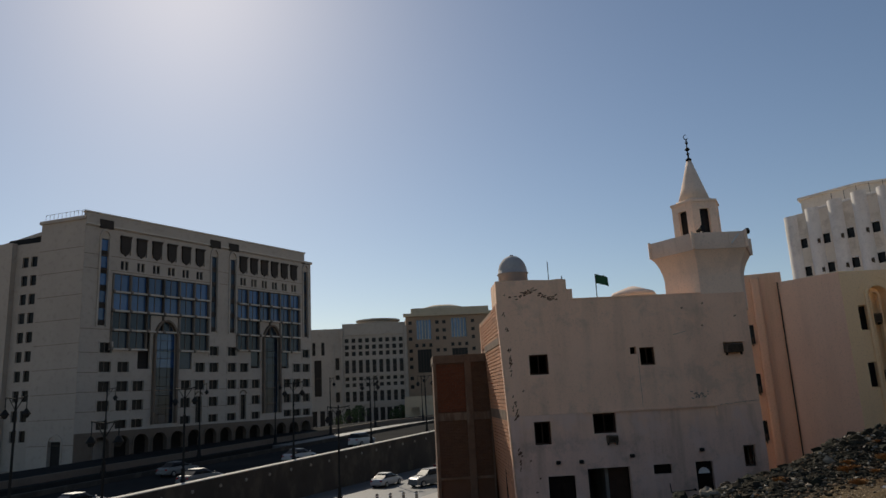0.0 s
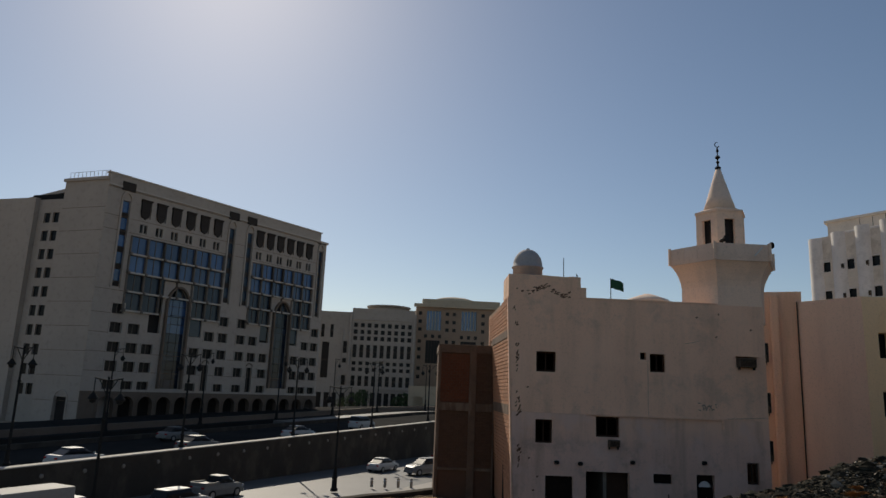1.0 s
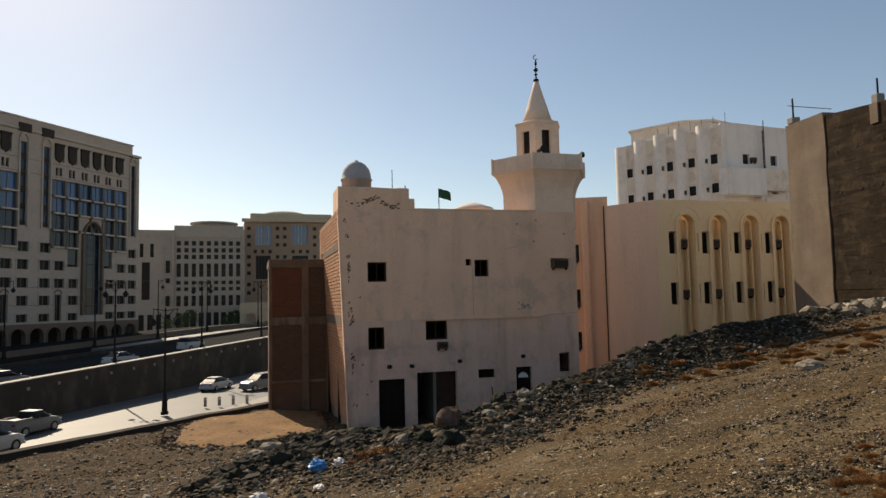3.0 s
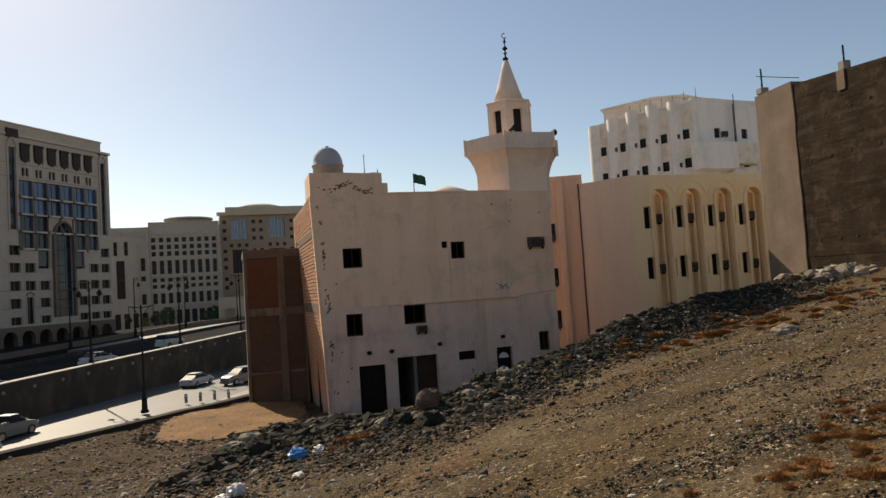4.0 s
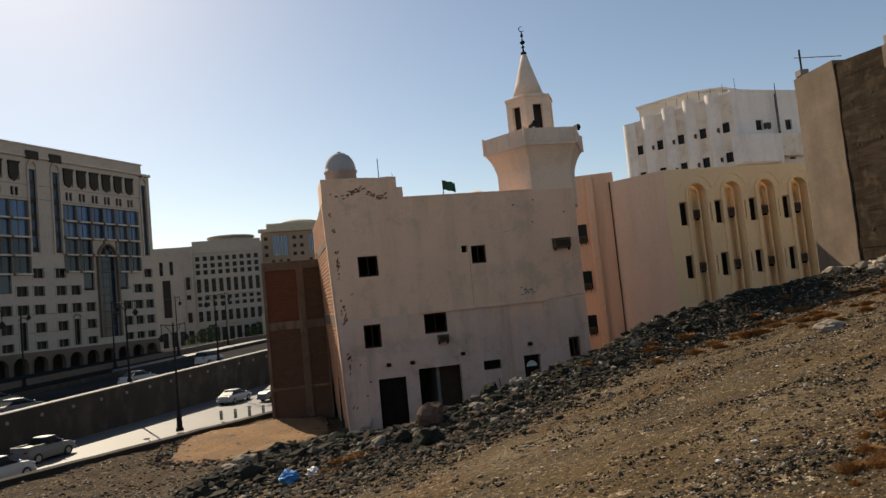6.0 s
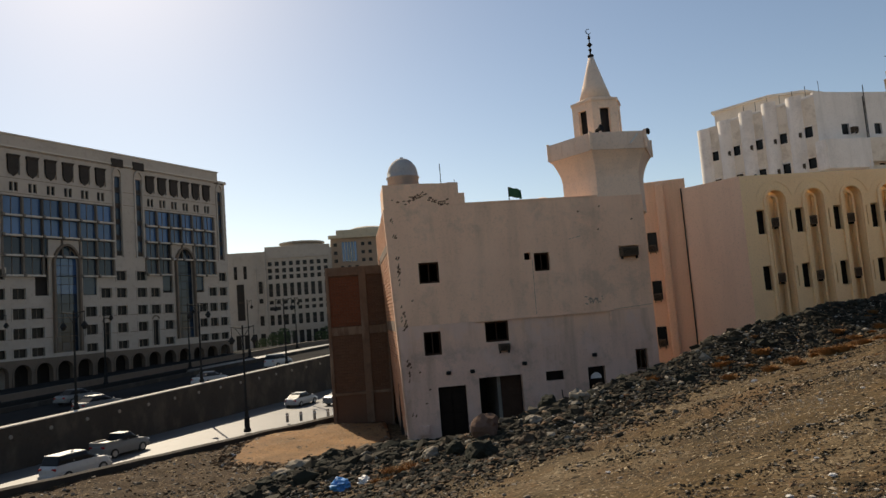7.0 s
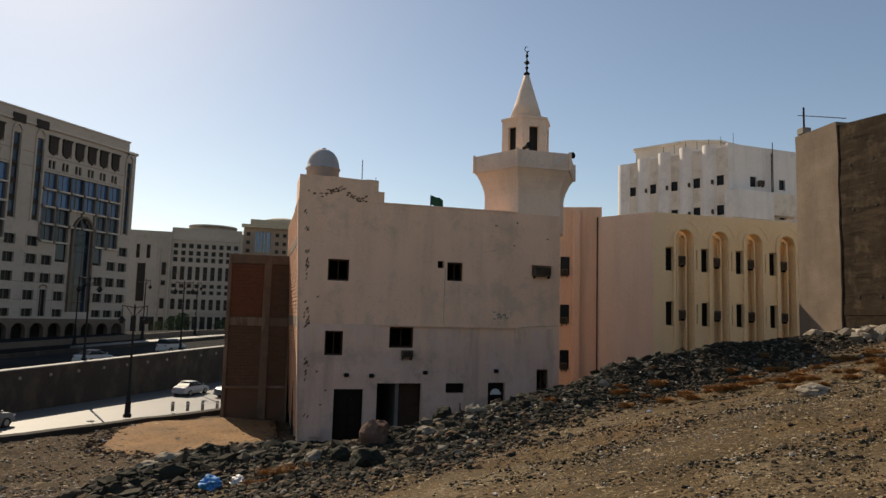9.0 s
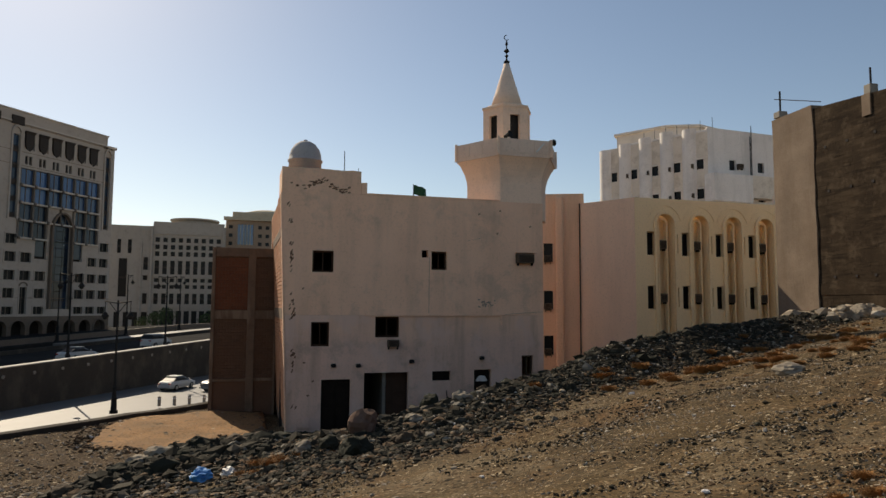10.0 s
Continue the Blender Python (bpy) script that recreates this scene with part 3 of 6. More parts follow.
# ---- the old three-storey house with a flush minaret ----
house = thing("house", "old three-storey cream plastered house with a whitewashed lower half, empty windows", "house")
LX, RX = 0.6, 12.95
UP = [(1.98, 2.91, 7.03, 7.98), (7.38, 8.12, 7.23, 8.08), (6.92, 7.22, 7.79, 8.12), (11.53, 12.40, 7.62, 8.10)]
LOW = [(1.98, 2.77, 3.79, 4.85), (4.80, 5.90, 4.16, 5.08), (2.46, 3.73, -0.3, 2.36), (4.33, 6.34, -0.3, 2.61), (7.45, 8.31, 2.19, 2.62), (9.45, 10.29, 0.4, 2.65), (11.83, 12.41, 2.30, 3.27)]
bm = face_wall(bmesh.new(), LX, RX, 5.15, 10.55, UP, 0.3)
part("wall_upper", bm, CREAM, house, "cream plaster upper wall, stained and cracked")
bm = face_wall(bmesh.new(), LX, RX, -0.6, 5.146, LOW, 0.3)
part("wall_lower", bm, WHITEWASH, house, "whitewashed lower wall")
bm = boxes((4.35, 10.78, -0.10, 0.0, 5.12, 5.22), (10.74, 10.82, -0.05, 0.0, 4.7, 5.12))
part("ledge", bm, CREAM, house, "thin projecting ledge between the storeys")
bm = boxes((LX, 4.08, 0.0, 0.3, 10.554, 11.62), (LX, LX + 0.3, 0.3, 2.1, 10.554, 11.60), (3.78, 4.08, 0.3, 2.1, 10.554, 11.42), (LX + 0.3, 3.78, 1.8, 2.1, 10.554, 11.5))
bmesh.ops.subdivide_edges(bm, edges=[e for e in bm.edges if e.calc_length() > 1.2], cuts=8)
for v in bm.verts:
    if v.co.z > 11:
        v.co.z += 0.05 * noise.noise(v.co * 1.7) - 0.03 * max(0, v.co.x - 3.0)
part("parapet", bm, CREAM, house, "higher corner parapet with a ragged top")
part("step_block", boxes((4.08, 4.36, 0.0, 0.35, 10.554, 11.1), bevel=0.03), CREAM, house)
part("coping", boxes((4.36, 10.72, -0.03, 0.33, 10.554, 10.62)), CREAM, house)
part("wall_side", boxes((LX, LX + 0.3, 0.304, 9.0, -0.6, 10.5)), MORTAR_T, house, "unplastered side wall of tan brick")
part("wall_side", boxes((RX - 0.3, RX, 0.304, 9.0, -0.6, 10.5)), CREAM, house)
part("wall_back", boxes((LX, RX, 9.0, 9.3, -0.6, 10.5)), CREAM, house)
part("roof", boxes((LX + 0.3, RX - 0.3, 0.304, 9.0, 9.6, 9.85)), CONC, house)
part("floor_slab", boxes((LX + 0.3, RX - 0.3, 0.304, 9.0, 5.4, 5.6)), CONC, house)
# inner wall coloured near black for the unlit rooms behind the windows
part("inner_wall", boxes((LX + 0.3, RX - 0.3, 3.2, 3.4, -0.6, 9.6)), UNLIT, house, "bare inner wall, the room's darkness put into its colour")
part("inner_wall", boxes((5.25, 5.40, 0.5, 3.2, -0.6, 2.7)), CONC_G, house)
for h in UP[:2] + LOW[:2] + LOW[6:]:
    w = 0.08
    fr = thing("window", "", "")
    fr.parent = house
    a, b, c, d = h
    bm = boxes((a, a + w, 0.16, 0.22, c, d), (b - w, b, 0.16, 0.22, c, d), (a + w, b - w, 0.16, 0.22, c, c + w), (a + w, b - w, 0.16, 0.22, d - w, d), ((a + b) / 2 - 0.02, (a + b) / 2 + 0.02, 0.17, 0.21, c + w, d - w))
    part("window_frame", bm, RUST, fr)
gate = boxes((2.46, 3.73, 0.18, 0.23, -0.3, 2.36), (2.55, 3.05, 0.15, 0.18, 0.1, 1.1), (3.14, 3.64, 0.15, 0.18, 0.1, 1.1), (2.55, 3.05, 0.15, 0.18, 1.2, 2.2), (3.14, 3.64, 0.15, 0.18, 1.2, 2.2), (3.07, 3.12, 0.14, 0.18, 0.0, 2.3))
part("door", gate, STEEL_D, house, "dark rusted steel double door")
shutter = part("shutter", boxes((5.42, 6.34, 0.5, 0.55, -0.3, 2.61)), RUST, house, "dull grey-brown panel closing half of a doorway")
for k in range(14):
    part("slat", boxes((5.42, 6.34, 0.47, 0.5, -0.2 + 0.2 * k, -0.06 + 0.2 * k)), RUST, shutter)
d2 = part("door", boxes((9.5, 10.24, 0.16, 0.2, 0.4, 2.62), (9.58, 10.16, 0.13, 0.16, 0.5, 1.2), (9.58, 10.16, 0.13, 0.16, 1.3, 1.95)), STEEL_D, house, "dark steel door with a fanlight")
fan = bmesh.new()
slab(fan, [(9.87 + 0.27 * math.cos(math.pi * k / 10), 2.1 + 0.27 * math.sin(math.pi * k / 10)) for k in range(11)], 0.145, 0.158)
part("fanlight", fan, LINE_W, d2)
part("vent_grille", boxes((7.47, 8.29, 0.12, 0.16, 2.2, 2.6), *[(7.5 + 0.1 * k, 7.54 + 0.1 * k, 0.08, 0.12, 2.22, 2.6) for k in range(8)]), STEEL_D, house)
for x, z in ((2.96, 2.97), (4.05, 2.95), (6.46, 3.09), (9.79, 3.19)):
    bm = bmesh.new()
    rod(bm, (x, 0.0, z), (x, -0.16, z - 0.02), 0.05)
    box(bm, x - 0.11, x + 0.11, -0.22, -0.06, z - 0.085, z + 0.085, bevel=0.05)
    part("wall_lamp", bm, IRON, house, "dark round bulkhead lamp on the wall")


def ac_unit(parent, x0, x1, z0, z1, y=-0.35, m=AC_MAT):
    unit = part("air_conditioner", boxes((x0, x1, y, y + 0.5, z0, z1), bevel=0.02), m, parent, "weathered box air conditioner")
    slat = None
    for k in range(6):
        z = z0 + (z1 - z0) * (0.15 + 0.12 * k)
        if slat is None:
            slat = part("grille_slat", boxes((x0 + 0.05, x1 - 0.05, y - 0.015, y, 0, (z1 - z0) * 0.05)), STEEL_D, unit)
            slat.location.z = z
        else:
            o = new("grille_slat", slat.data)
            o.parent = unit
            o.location.z = z
    for a in (x0 + 0.03, x1 - 0.07):
        part("bracket", boxes((a, a + 0.04, y + 0.1, y + 0.5, z0 - 0.12, z0)), IRON, unit)
    return unit


ac_unit(house, 11.56, 12.38, 7.63, 8.06, -0.3)
ac_unit(house, 5.35, 5.85, 3.75, 4.06, -0.28)
part("hood", boxes((11.5, 12.5, -0.32, 0.0, 8.11, 8.15)), CREAM, house)
part("meter_box", boxes((1.45, 1.95, -0.14, 0.0, 0.35, 0.75), (1.50, 1.9, -0.155, -0.14, 0.4, 0.7), bevel=0.01), WHITEWASH, house)
bm = bmesh.new()
rod(bm, (8.15, -0.04, 1.35), (9.25, -0.04, 1.42), 0.022)
rod(bm, (8.15, -0.04, 1.35), (8.12, -0.04, 1.75), 0.022)
rod(bm, (9.25, -0.04, 1.42), (9.32, -0.04, 1.42), 0.06)
part("pipe", bm, IRON, house)
# first rod stands in for a broken stain streak beside the window
bm = bmesh.new()
for x0, z0, x1, z1 in ((7.28, 7.8, 7.26, 5.25), (9.1, 8.62, 9.75, 8.75), (11.0, 5.2, 12.9, 5.32)):
    rod(bm, (x0, -0.012, z0), (x1, -0.008, z1), 0.008, seg=5)
part("cable", bm, CONC_G, house)
# the corner leans in towards its foot
def lean(z):
    return 0.02 + 0.042 * max(0.0, min(10.5, 10.5 - z))


# crumbled plaster along the corner and under the parapet
rnd = random.Random(5)
chips = []
for zc, spread, count in ((10.1, 0.12, 2), (9.25, 0.2, 3), (7.75, 0.35, 9), (7.3, 0.2, 4), (5.65, 0.35, 9), (5.15, 0.18, 5), (3.4, 0.3, 5), (2.9, 0.15, 3), (1.2, 0.2, 2)):
    for _ in range(count):
        chips.append((0.92 + lean(zc) + rnd.gauss(0, 0.05), zc + rnd.gauss(0, spread * 0.6), rnd.uniform(0.03, 0.07), rnd.uniform(0.06, 0.15)))
for k in range(54):
    f = rnd.random() ** 0.8
    chips.append((1.0 + 2.6 * f, 10.95 - 0.16 * math.sin(f * 9) - 0.12 * f + rnd.gauss(0, 0.07), rnd.uniform(0.05, 0.14), rnd.uniform(0.025, 0.06)))
for x, z in ((9.7, 9.9), (10.6, 9.0), (12.3, 9.4), (10.75, 10.1), (1.9, 1.7), (2.1, 2.3), (1.7, 3.1), (1.6, 6.3)):
    chips.append((x, z, 0.07, 0.06))
for x, z, wide, high in chips:
    pts = [(x + rnd.uniform(0.4, 1) * wide * math.cos(a * 0.785) + 0.3 * high * math.sin(a * 0.785), z + rnd.uniform(0.4, 1) * high * math.sin(a * 0.785)) for a in range(8)]
    part("broken_plaster", slab(bmesh.new(), pts, -0.004 - 0.004 * rnd.random(), 0.01), MORTAR, house, "chipped plaster showing brick")
for k in range(14):
    x, z = 9.6 + rnd.uniform(0, 1.0), 5.5 + rnd.uniform(0, 0.55)
    stroke = rod(bmesh.new(), (x, -0.006, z), (x + rnd.uniform(-0.25, 0.25), -0.006, z + rnd.uniform(-0.2, 0.2)), 0.022, seg=4)
    part("paint_stroke", stroke, CONC_G, house, "faded grey paint scrawl")

# minaret, six-sided
def hexagon(cx, cy, r):
    return [(cx + r * math.cos(math.pi / 3 * k), cy + r * math.sin(math.pi / 3 * k)) for k in range(6)]


CX, CY = 11.88, 1.96
minaret = thing("minaret", "six-sided cream minaret with a flared balcony and conical cap", "minaret", (CX, CY, 0))
part("shaft", prism(bmesh.new(), hexagon(0, 0, 2.13), 9.86, 11.55), MINARET, minaret)
bm = bmesh.new()
flare = [(2.13, 11.55), (2.17, 11.8), (2.27, 12.1), (2.42, 12.4), (2.64, 12.72)]
for (r0, z0), (r1, z1) in zip(flare, flare[1:]):
    prism(bm, hexagon(0, 0, r0), z0, z1, hexagon(0, 0, r1))
part("flare", bm, MINARET, minaret)
bm = bmesh.new()
prism(bm, hexagon(0, 0, 2.70), 12.72, 12.80)
for k in range(6):
    (ax, ay), (bx, by) = hexagon(0, 0, 2.70)[k], hexagon(0, 0, 2.70)[(k + 1) % 6]
    (cx, cy), (dx, dy) = hexagon(0, 0, 2.57)[k], hexagon(0, 0, 2.57)[(k + 1) % 6]
    prism(bm, [(ax, ay), (bx, by), (dx, dy), (cx, cy)], 12.80, 13.56)
bmesh.ops.remove_doubles(bm, verts=bm.verts[:], dist=0.001)
part("balcony", bm, PARAPET, minaret, "grey balcony parapet of flat panels")
for k in (3, 4, 5):
    (ax, ay), (bx, by) = hexagon(0, 0, 2.725)[k], hexagon(0, 0, 2.725)[(k + 1) % 6]
    for f0, f1 in ((0.06, 0.32), (0.37, 0.63), (0.68, 0.94)):
        bm = bmesh.new()
        q = [(ax + (bx - ax) * f, ay + (by - ay) * f) for f in (f0, f1)]
        i = [(x * 0.985, y * 0.985) for x, y in q]
        prism(bm, [q[0], q[1], i[1], i[0]], 12.9, 13.48)
        part("panel", bm, PARAPET, minaret)
for a in range(6):
    x, y = hexagon(0, 0, 2.72)[a]
    bm = bmesh.new()
    prism(bm, [(x + 0.09 * math.cos(t), y + 0.09 * math.sin(t)) for t in (0.5, 2.1, 3.7, 5.2)], 12.75, 13.62)
    part("post", bm, MINARET, minaret)
bm = bmesh.new()
outer, inner = hexagon(0, 0, 1.28), hexagon(0, 0, 1.12)
for k in range(6):
    a, b, c, d = outer[k], outer[(k + 1) % 6], inner[(k + 1) % 6], inner[k]
    lerp = lambda p, q, f: (p[0] + (q[0] - p[0]) * f, p[1] + (q[1] - p[1]) * f)
    for f0, f1, z0, z1 in ((0, 0.3, 12.8, 15.5), (0.7, 1, 12.8, 15.5), (0.3, 0.7, 12.8, 13.4), (0.3, 0.7, 15.12, 15.5)):
        prism(bm, [lerp(a, b, f0), lerp(a, b, f1), lerp(d, c, f1), lerp(d, c, f0)], z0, z1)
prism(bm, hexagon(0, 0, 1.34), 15.5, 15.62)
part("lantern", bm, MINARET, minaret, "cream lantern room with tall open slots")
# dark drum added inside the lantern to paint shade into its slots
bm = bmesh.new()
lathe(bm, [(0.9, 12.85), (0.9, 15.45)], seg=12)
part("core", bm, UNLIT, minaret)
bm = bmesh.new()
prism(bm, hexagon(0, 0, 1.02), 15.62, 15.75)
lathe(bm, [(0.84, 15.72), (0.6, 16.5), (0.33, 17.4), (0.13, 18.1)], seg=24)
smooth(part("cone", bm, PARAPET, minaret, "smooth conical cap"))
bm = bmesh.new()
lathe(bm, [(0.13, 18.05), (0.15, 18.12), (0.16, 18.2), (0.05, 18.28), (0.04, 18.42), (0.10, 18.5), (0.03, 18.58), (0.03, 18.64), (0.15, 18.76), (0.03, 18.9), (0.03, 19.05), (0.08, 19.1), (0.02, 19.35)], seg=12)
arc = [(0.13 * math.cos(a), 19.48 + 0.13 * math.sin(a)) for a in [(-2.2 + 0.4 * k) + math.pi * 1.5 - 1.2 for k in range(12)]]
for (a0, b0), (a1, b1) in zip(arc, arc[1:]):
    rod(bm, (a0, 0, b0), (a1, 0, b1), 0.022, seg=5)
part("finial", bm, IRON, minaret, "dark finial with three balls and a crescent")
for ang, lab in ((-1.95, 1), (-0.60, 2)):
    x, y = 2.25 * math.cos(ang), 2.25 * math.sin(ang)
    bm = bmesh.new()
    h = Vector((math.cos(ang + 0.9), math.sin(ang + 0.9), 0.25)) * 0.62
    p = Vector((x, y, 13.75))
    rod(bm, p - h * 0.25, p, 0.07, 0.09)
    rod(bm, p, p + h * 0.35, 0.08, 0.17, 12)
    rod(bm, (x, y, 13.4), (x, y, 13.75), 0.03)
    part("loudspeaker", bm, IRON, minaret, "dark horn loudspeaker on the balcony")
bm = bmesh.new()
rod(bm, (0.55, -2.46, 12.95), (0.95, -2.46, 13.4), 0.035)
part("tube_lamp", bm, LINE_W, minaret)

# roof clutter
dome = bmesh.new()
lathe(dome, [(0.74, 10.9), (0.74, 12.12), (0.79, 12.13), (0.79, 12.19), (0.74, 12.2), (0.72, 12.42), (0.64, 12.68), (0.48, 12.91), (0.28, 13.05), (0.09, 13.1), (0.09, 13.15), (0.03, 13.17)], 1.68, 1.25, 28)
smooth(solo("roof_dome", dome, DOME, "small grey cement dome on the roof corner", "dome"))
solo("roof_slab", boxes((LX + 0.3, 3.78, 0.3, 1.8, 10.7, 10.9)), CONC, "concrete roof slab behind the corner parapet", "roof", "structure")
pole = thing("roof_pole", "thin iron pole on the roof corner", "pole", (3.45, 1.0, 9.85))
part("rod", rod(bmesh.new(), (0, 0, 0), (0, 0, 2.85), 0.025, 0.018), IRON, pole)
for k in range(5):
    bars = bmesh.new()
    rod(bars, (4.0 + 0.05 * k, 0.3 + 0.35 * k, 11.0), (3.98 + 0.06 * k, 0.3 + 0.35 * k, 11.75 + 0.1 * (k % 3)), 0.012, seg=5)
    part("rebar", bars, IRON, house)
flag = thing("flag", "dark green flag on a thin pole beyond the roof", "flag", (15.25, 35.5, 13.35))
part("pole", rod(bmesh.new(), (0, 0, -16.9), (0, 0, 4.3), 0.045), IRON, flag)
bm = bmesh.new()
grid = [[bm.verts.new((0.03 + 1.25 * i / 10, 0.14 * math.sin(i * 0.9 + j * 0.3) * i / 10, 4.25 - 0.95 * j / 5 - 0.30 * (i / 10) ** 1.3 + 0.04 * math.sin(i * 1.1))) for i in range(11)] for j in range(6)]
for a, b in zip(grid, grid[1:]):
    for k in range(10):
        bm.faces.new((a[k], a[k + 1], b[k + 1], b[k]))
cloth = part("cloth", bm, FLAG, flag)
smooth(cloth)
s = cloth.modifiers.new("thickness", "SOLIDIFY")
s.thickness = 0.01
post = thing("chimney_stub", "small pale roof stub with a cap", "chimney", (8.4, 6.0, 9.85))
part("stub", boxes((-0.12, 0.12, -0.12, 0.12, 0, 1.2), bevel=0.02), CREAM, post)
part("cap", boxes((-0.2, 0.2, -0.2, 0.2, 1.2, 1.28), bevel=0.02), CONC_G, post)

# unfinished annex of concrete frame and red brick
annex = thing("annex", "unfinished annex with a raw concrete frame and red brick infill", "building")
AX0, AX1, AY = -2.45, 0.86, 7.5
part("core_wall", boxes((AX0 + 0.05, AX1, AY + 0.12, AY + 5, -3.6, 8.4)), MORTAR, annex)
for a, b in ((AX0, AX0 + 0.18), (-0.62, -0.22), (AX1 - 0.1, AX1)):
    part("column", boxes((a, b, AY - 0.02, AY + 0.4, -0.4, 8.6), bevel=0.02), CONC, annex)
for a, b in ((8.12, 8.6), (4.85, 5.3), (1.6, 1.75)):
    part("beam", boxes((AX0 + 0.18, AX1, AY + 0.0, AY + 0.4, a, b), bevel=0.015), CONC, annex)
part("beam", boxes((AX0, AX0 + 0.25, AY + 0.4, AY + 5, 8.2, 8.6)), CONC, annex)
brick_bm = box(bmesh.new(), 0, 0.29, 0, 0.08, 0, 0.155, 0.012)
brick_me = bpy.data.meshes.new("brick")
brick_bm.to_mesh(brick_me)
brick_bm.free()
brick_me.materials.append(BRICK_RED)
brown_me = brick_me.copy()
brown_me.materials[0] = BRICK_BROWN
tan_me = brick_me.copy()
tan_me.materials[0] = BRICK_TAN
count = 0
for c in range(38):
    z = 1.78 + c * 0.17
    if 4.70 < z < 5.3 or z > 7.98:
        continue
    for u0, u1 in ((AX0 + 0.18, -0.62), (-0.22, AX1 - 0.1)):
        u = u0 - (0.15 if c % 2 else 0)
        while u < u1 - 0.1:
            a, b = max(u, u0), min(u + 0.29, u1)
            if b - a > 0.06:
                o = new("brick", brick_me if z > 5.2 and u0 < -1 else brown_me)
                o.parent = annex
                o.location, o.scale = (a + 0.005, AY + 0.05 + 0.012 * random.random(), z), ((b - a - 0.012) / 0.29, 1, 1)
                count += 1
            u += 0.305
# brick face of the house beside it
for c in range(62):
    z = 0.35 + c * 0.175
    if 4.95 < z < 5.35 or 8.55 < z < 8.85 or z > 10.4:
        continue
    for k in range(5):
        y = 0.35 + k * 0.42 + (0.2 if c % 2 else 0)
        o = new("brick", tan_me)
        o.parent = house
        o.matrix_basis = pose(LX + 0.015, y, z, 0, 0, 90) @ Matrix.Diagonal((1.36, 1, 1, 1))
verts, faces = [], []
for c in range(58):
    z = 0.35 + c * 0.175
    if 4.95 < z < 5.35 or 8.55 < z < 8.85 or z > 10.3:
        continue
    for k in range(16):
        y0 = 2.45 + k * 0.42 + (0.2 if c % 2 else 0)
        y1, d = y0 + 0.395, LX - 0.05 - 0.015 * random.random()
        n = len(verts)
        verts += [(LX, y0, z), (LX, y1, z), (LX, y1, z + 0.155), (LX, y0, z + 0.155), (d, y0 + 0.01, z + 0.01), (d, y1 - 0.01, z + 0.01), (d, y1 - 0.01, z + 0.145), (d, y0 + 0.01, z + 0.145)]
        faces += [(n + 4, n + 7, n + 6, n + 5), (n, n + 4, n + 5, n + 1), (n + 1, n + 5, n + 6, n + 2), (n + 2, n + 6, n + 7, n + 3), (n + 3, n + 7, n + 4, n)]
tagged(raw("brickwork", verts, faces, BRICK_TAN, house), "tan brick courses of the side wall", kind="stuff")
part("beam", boxes((LX - 0.07, LX, 0.3, 7.4, 4.97, 5.45), (LX - 0.07, LX, 0.3, 7.4, 8.6, 8.95)), CONC, house)
part("corner_post", boxes((LX - 0.06, LX, 0.0, 0.34, -0.6, 10.5)), CREAM, house)
for ob in house.children:
    if ob.name.startswith("brick") and not ob.name.startswith("brickwork"):
        ob.matrix_basis = pose(lean(ob.matrix_basis.translation.z), 0, 0) @ ob.matrix_basis
    elif ob.name.startswith(("wall_upper", "wall_lower", "wall_side", "brickwork", "beam", "corner_post")):
        for v in ob.data.vertices:
            if v.co.x < LX + 0.31:
                v.co.x += lean(v.co.z)

# ---- the yellow school house with arched bays ----
school = thing("school", "yellow plastered two-storey building with tall arched niches and box air conditioners", "building")
YF, YX0, YX1, YT = 7.5, 22.7, 36.0, 12.5
holes = []
for k in range(5):
    c = 24.85 + 2.56 * k
    for z0 in (8.92, 5.50):
        holes += [(c - 1.3, c - 0.72, z0 - 0.05, z0 + 1.45), (c + 0.70, c + 0.98, z0 + 0.1, z0 + 1.32)]
    holes.append((c - 0.62, c + 0.62, 0.5, 11.5))
bm = face_wall(bmesh.new(), YX0, YX1, -0.5, YT, holes, 0.55, YF)
part("wall_front", bm, YELLOW, school)
part("wall_back", boxes((YX0 + 0.1, YX1, YF + 0.9, YF + 1.1, -0.5, YT - 0.4)), YELLOW, school)
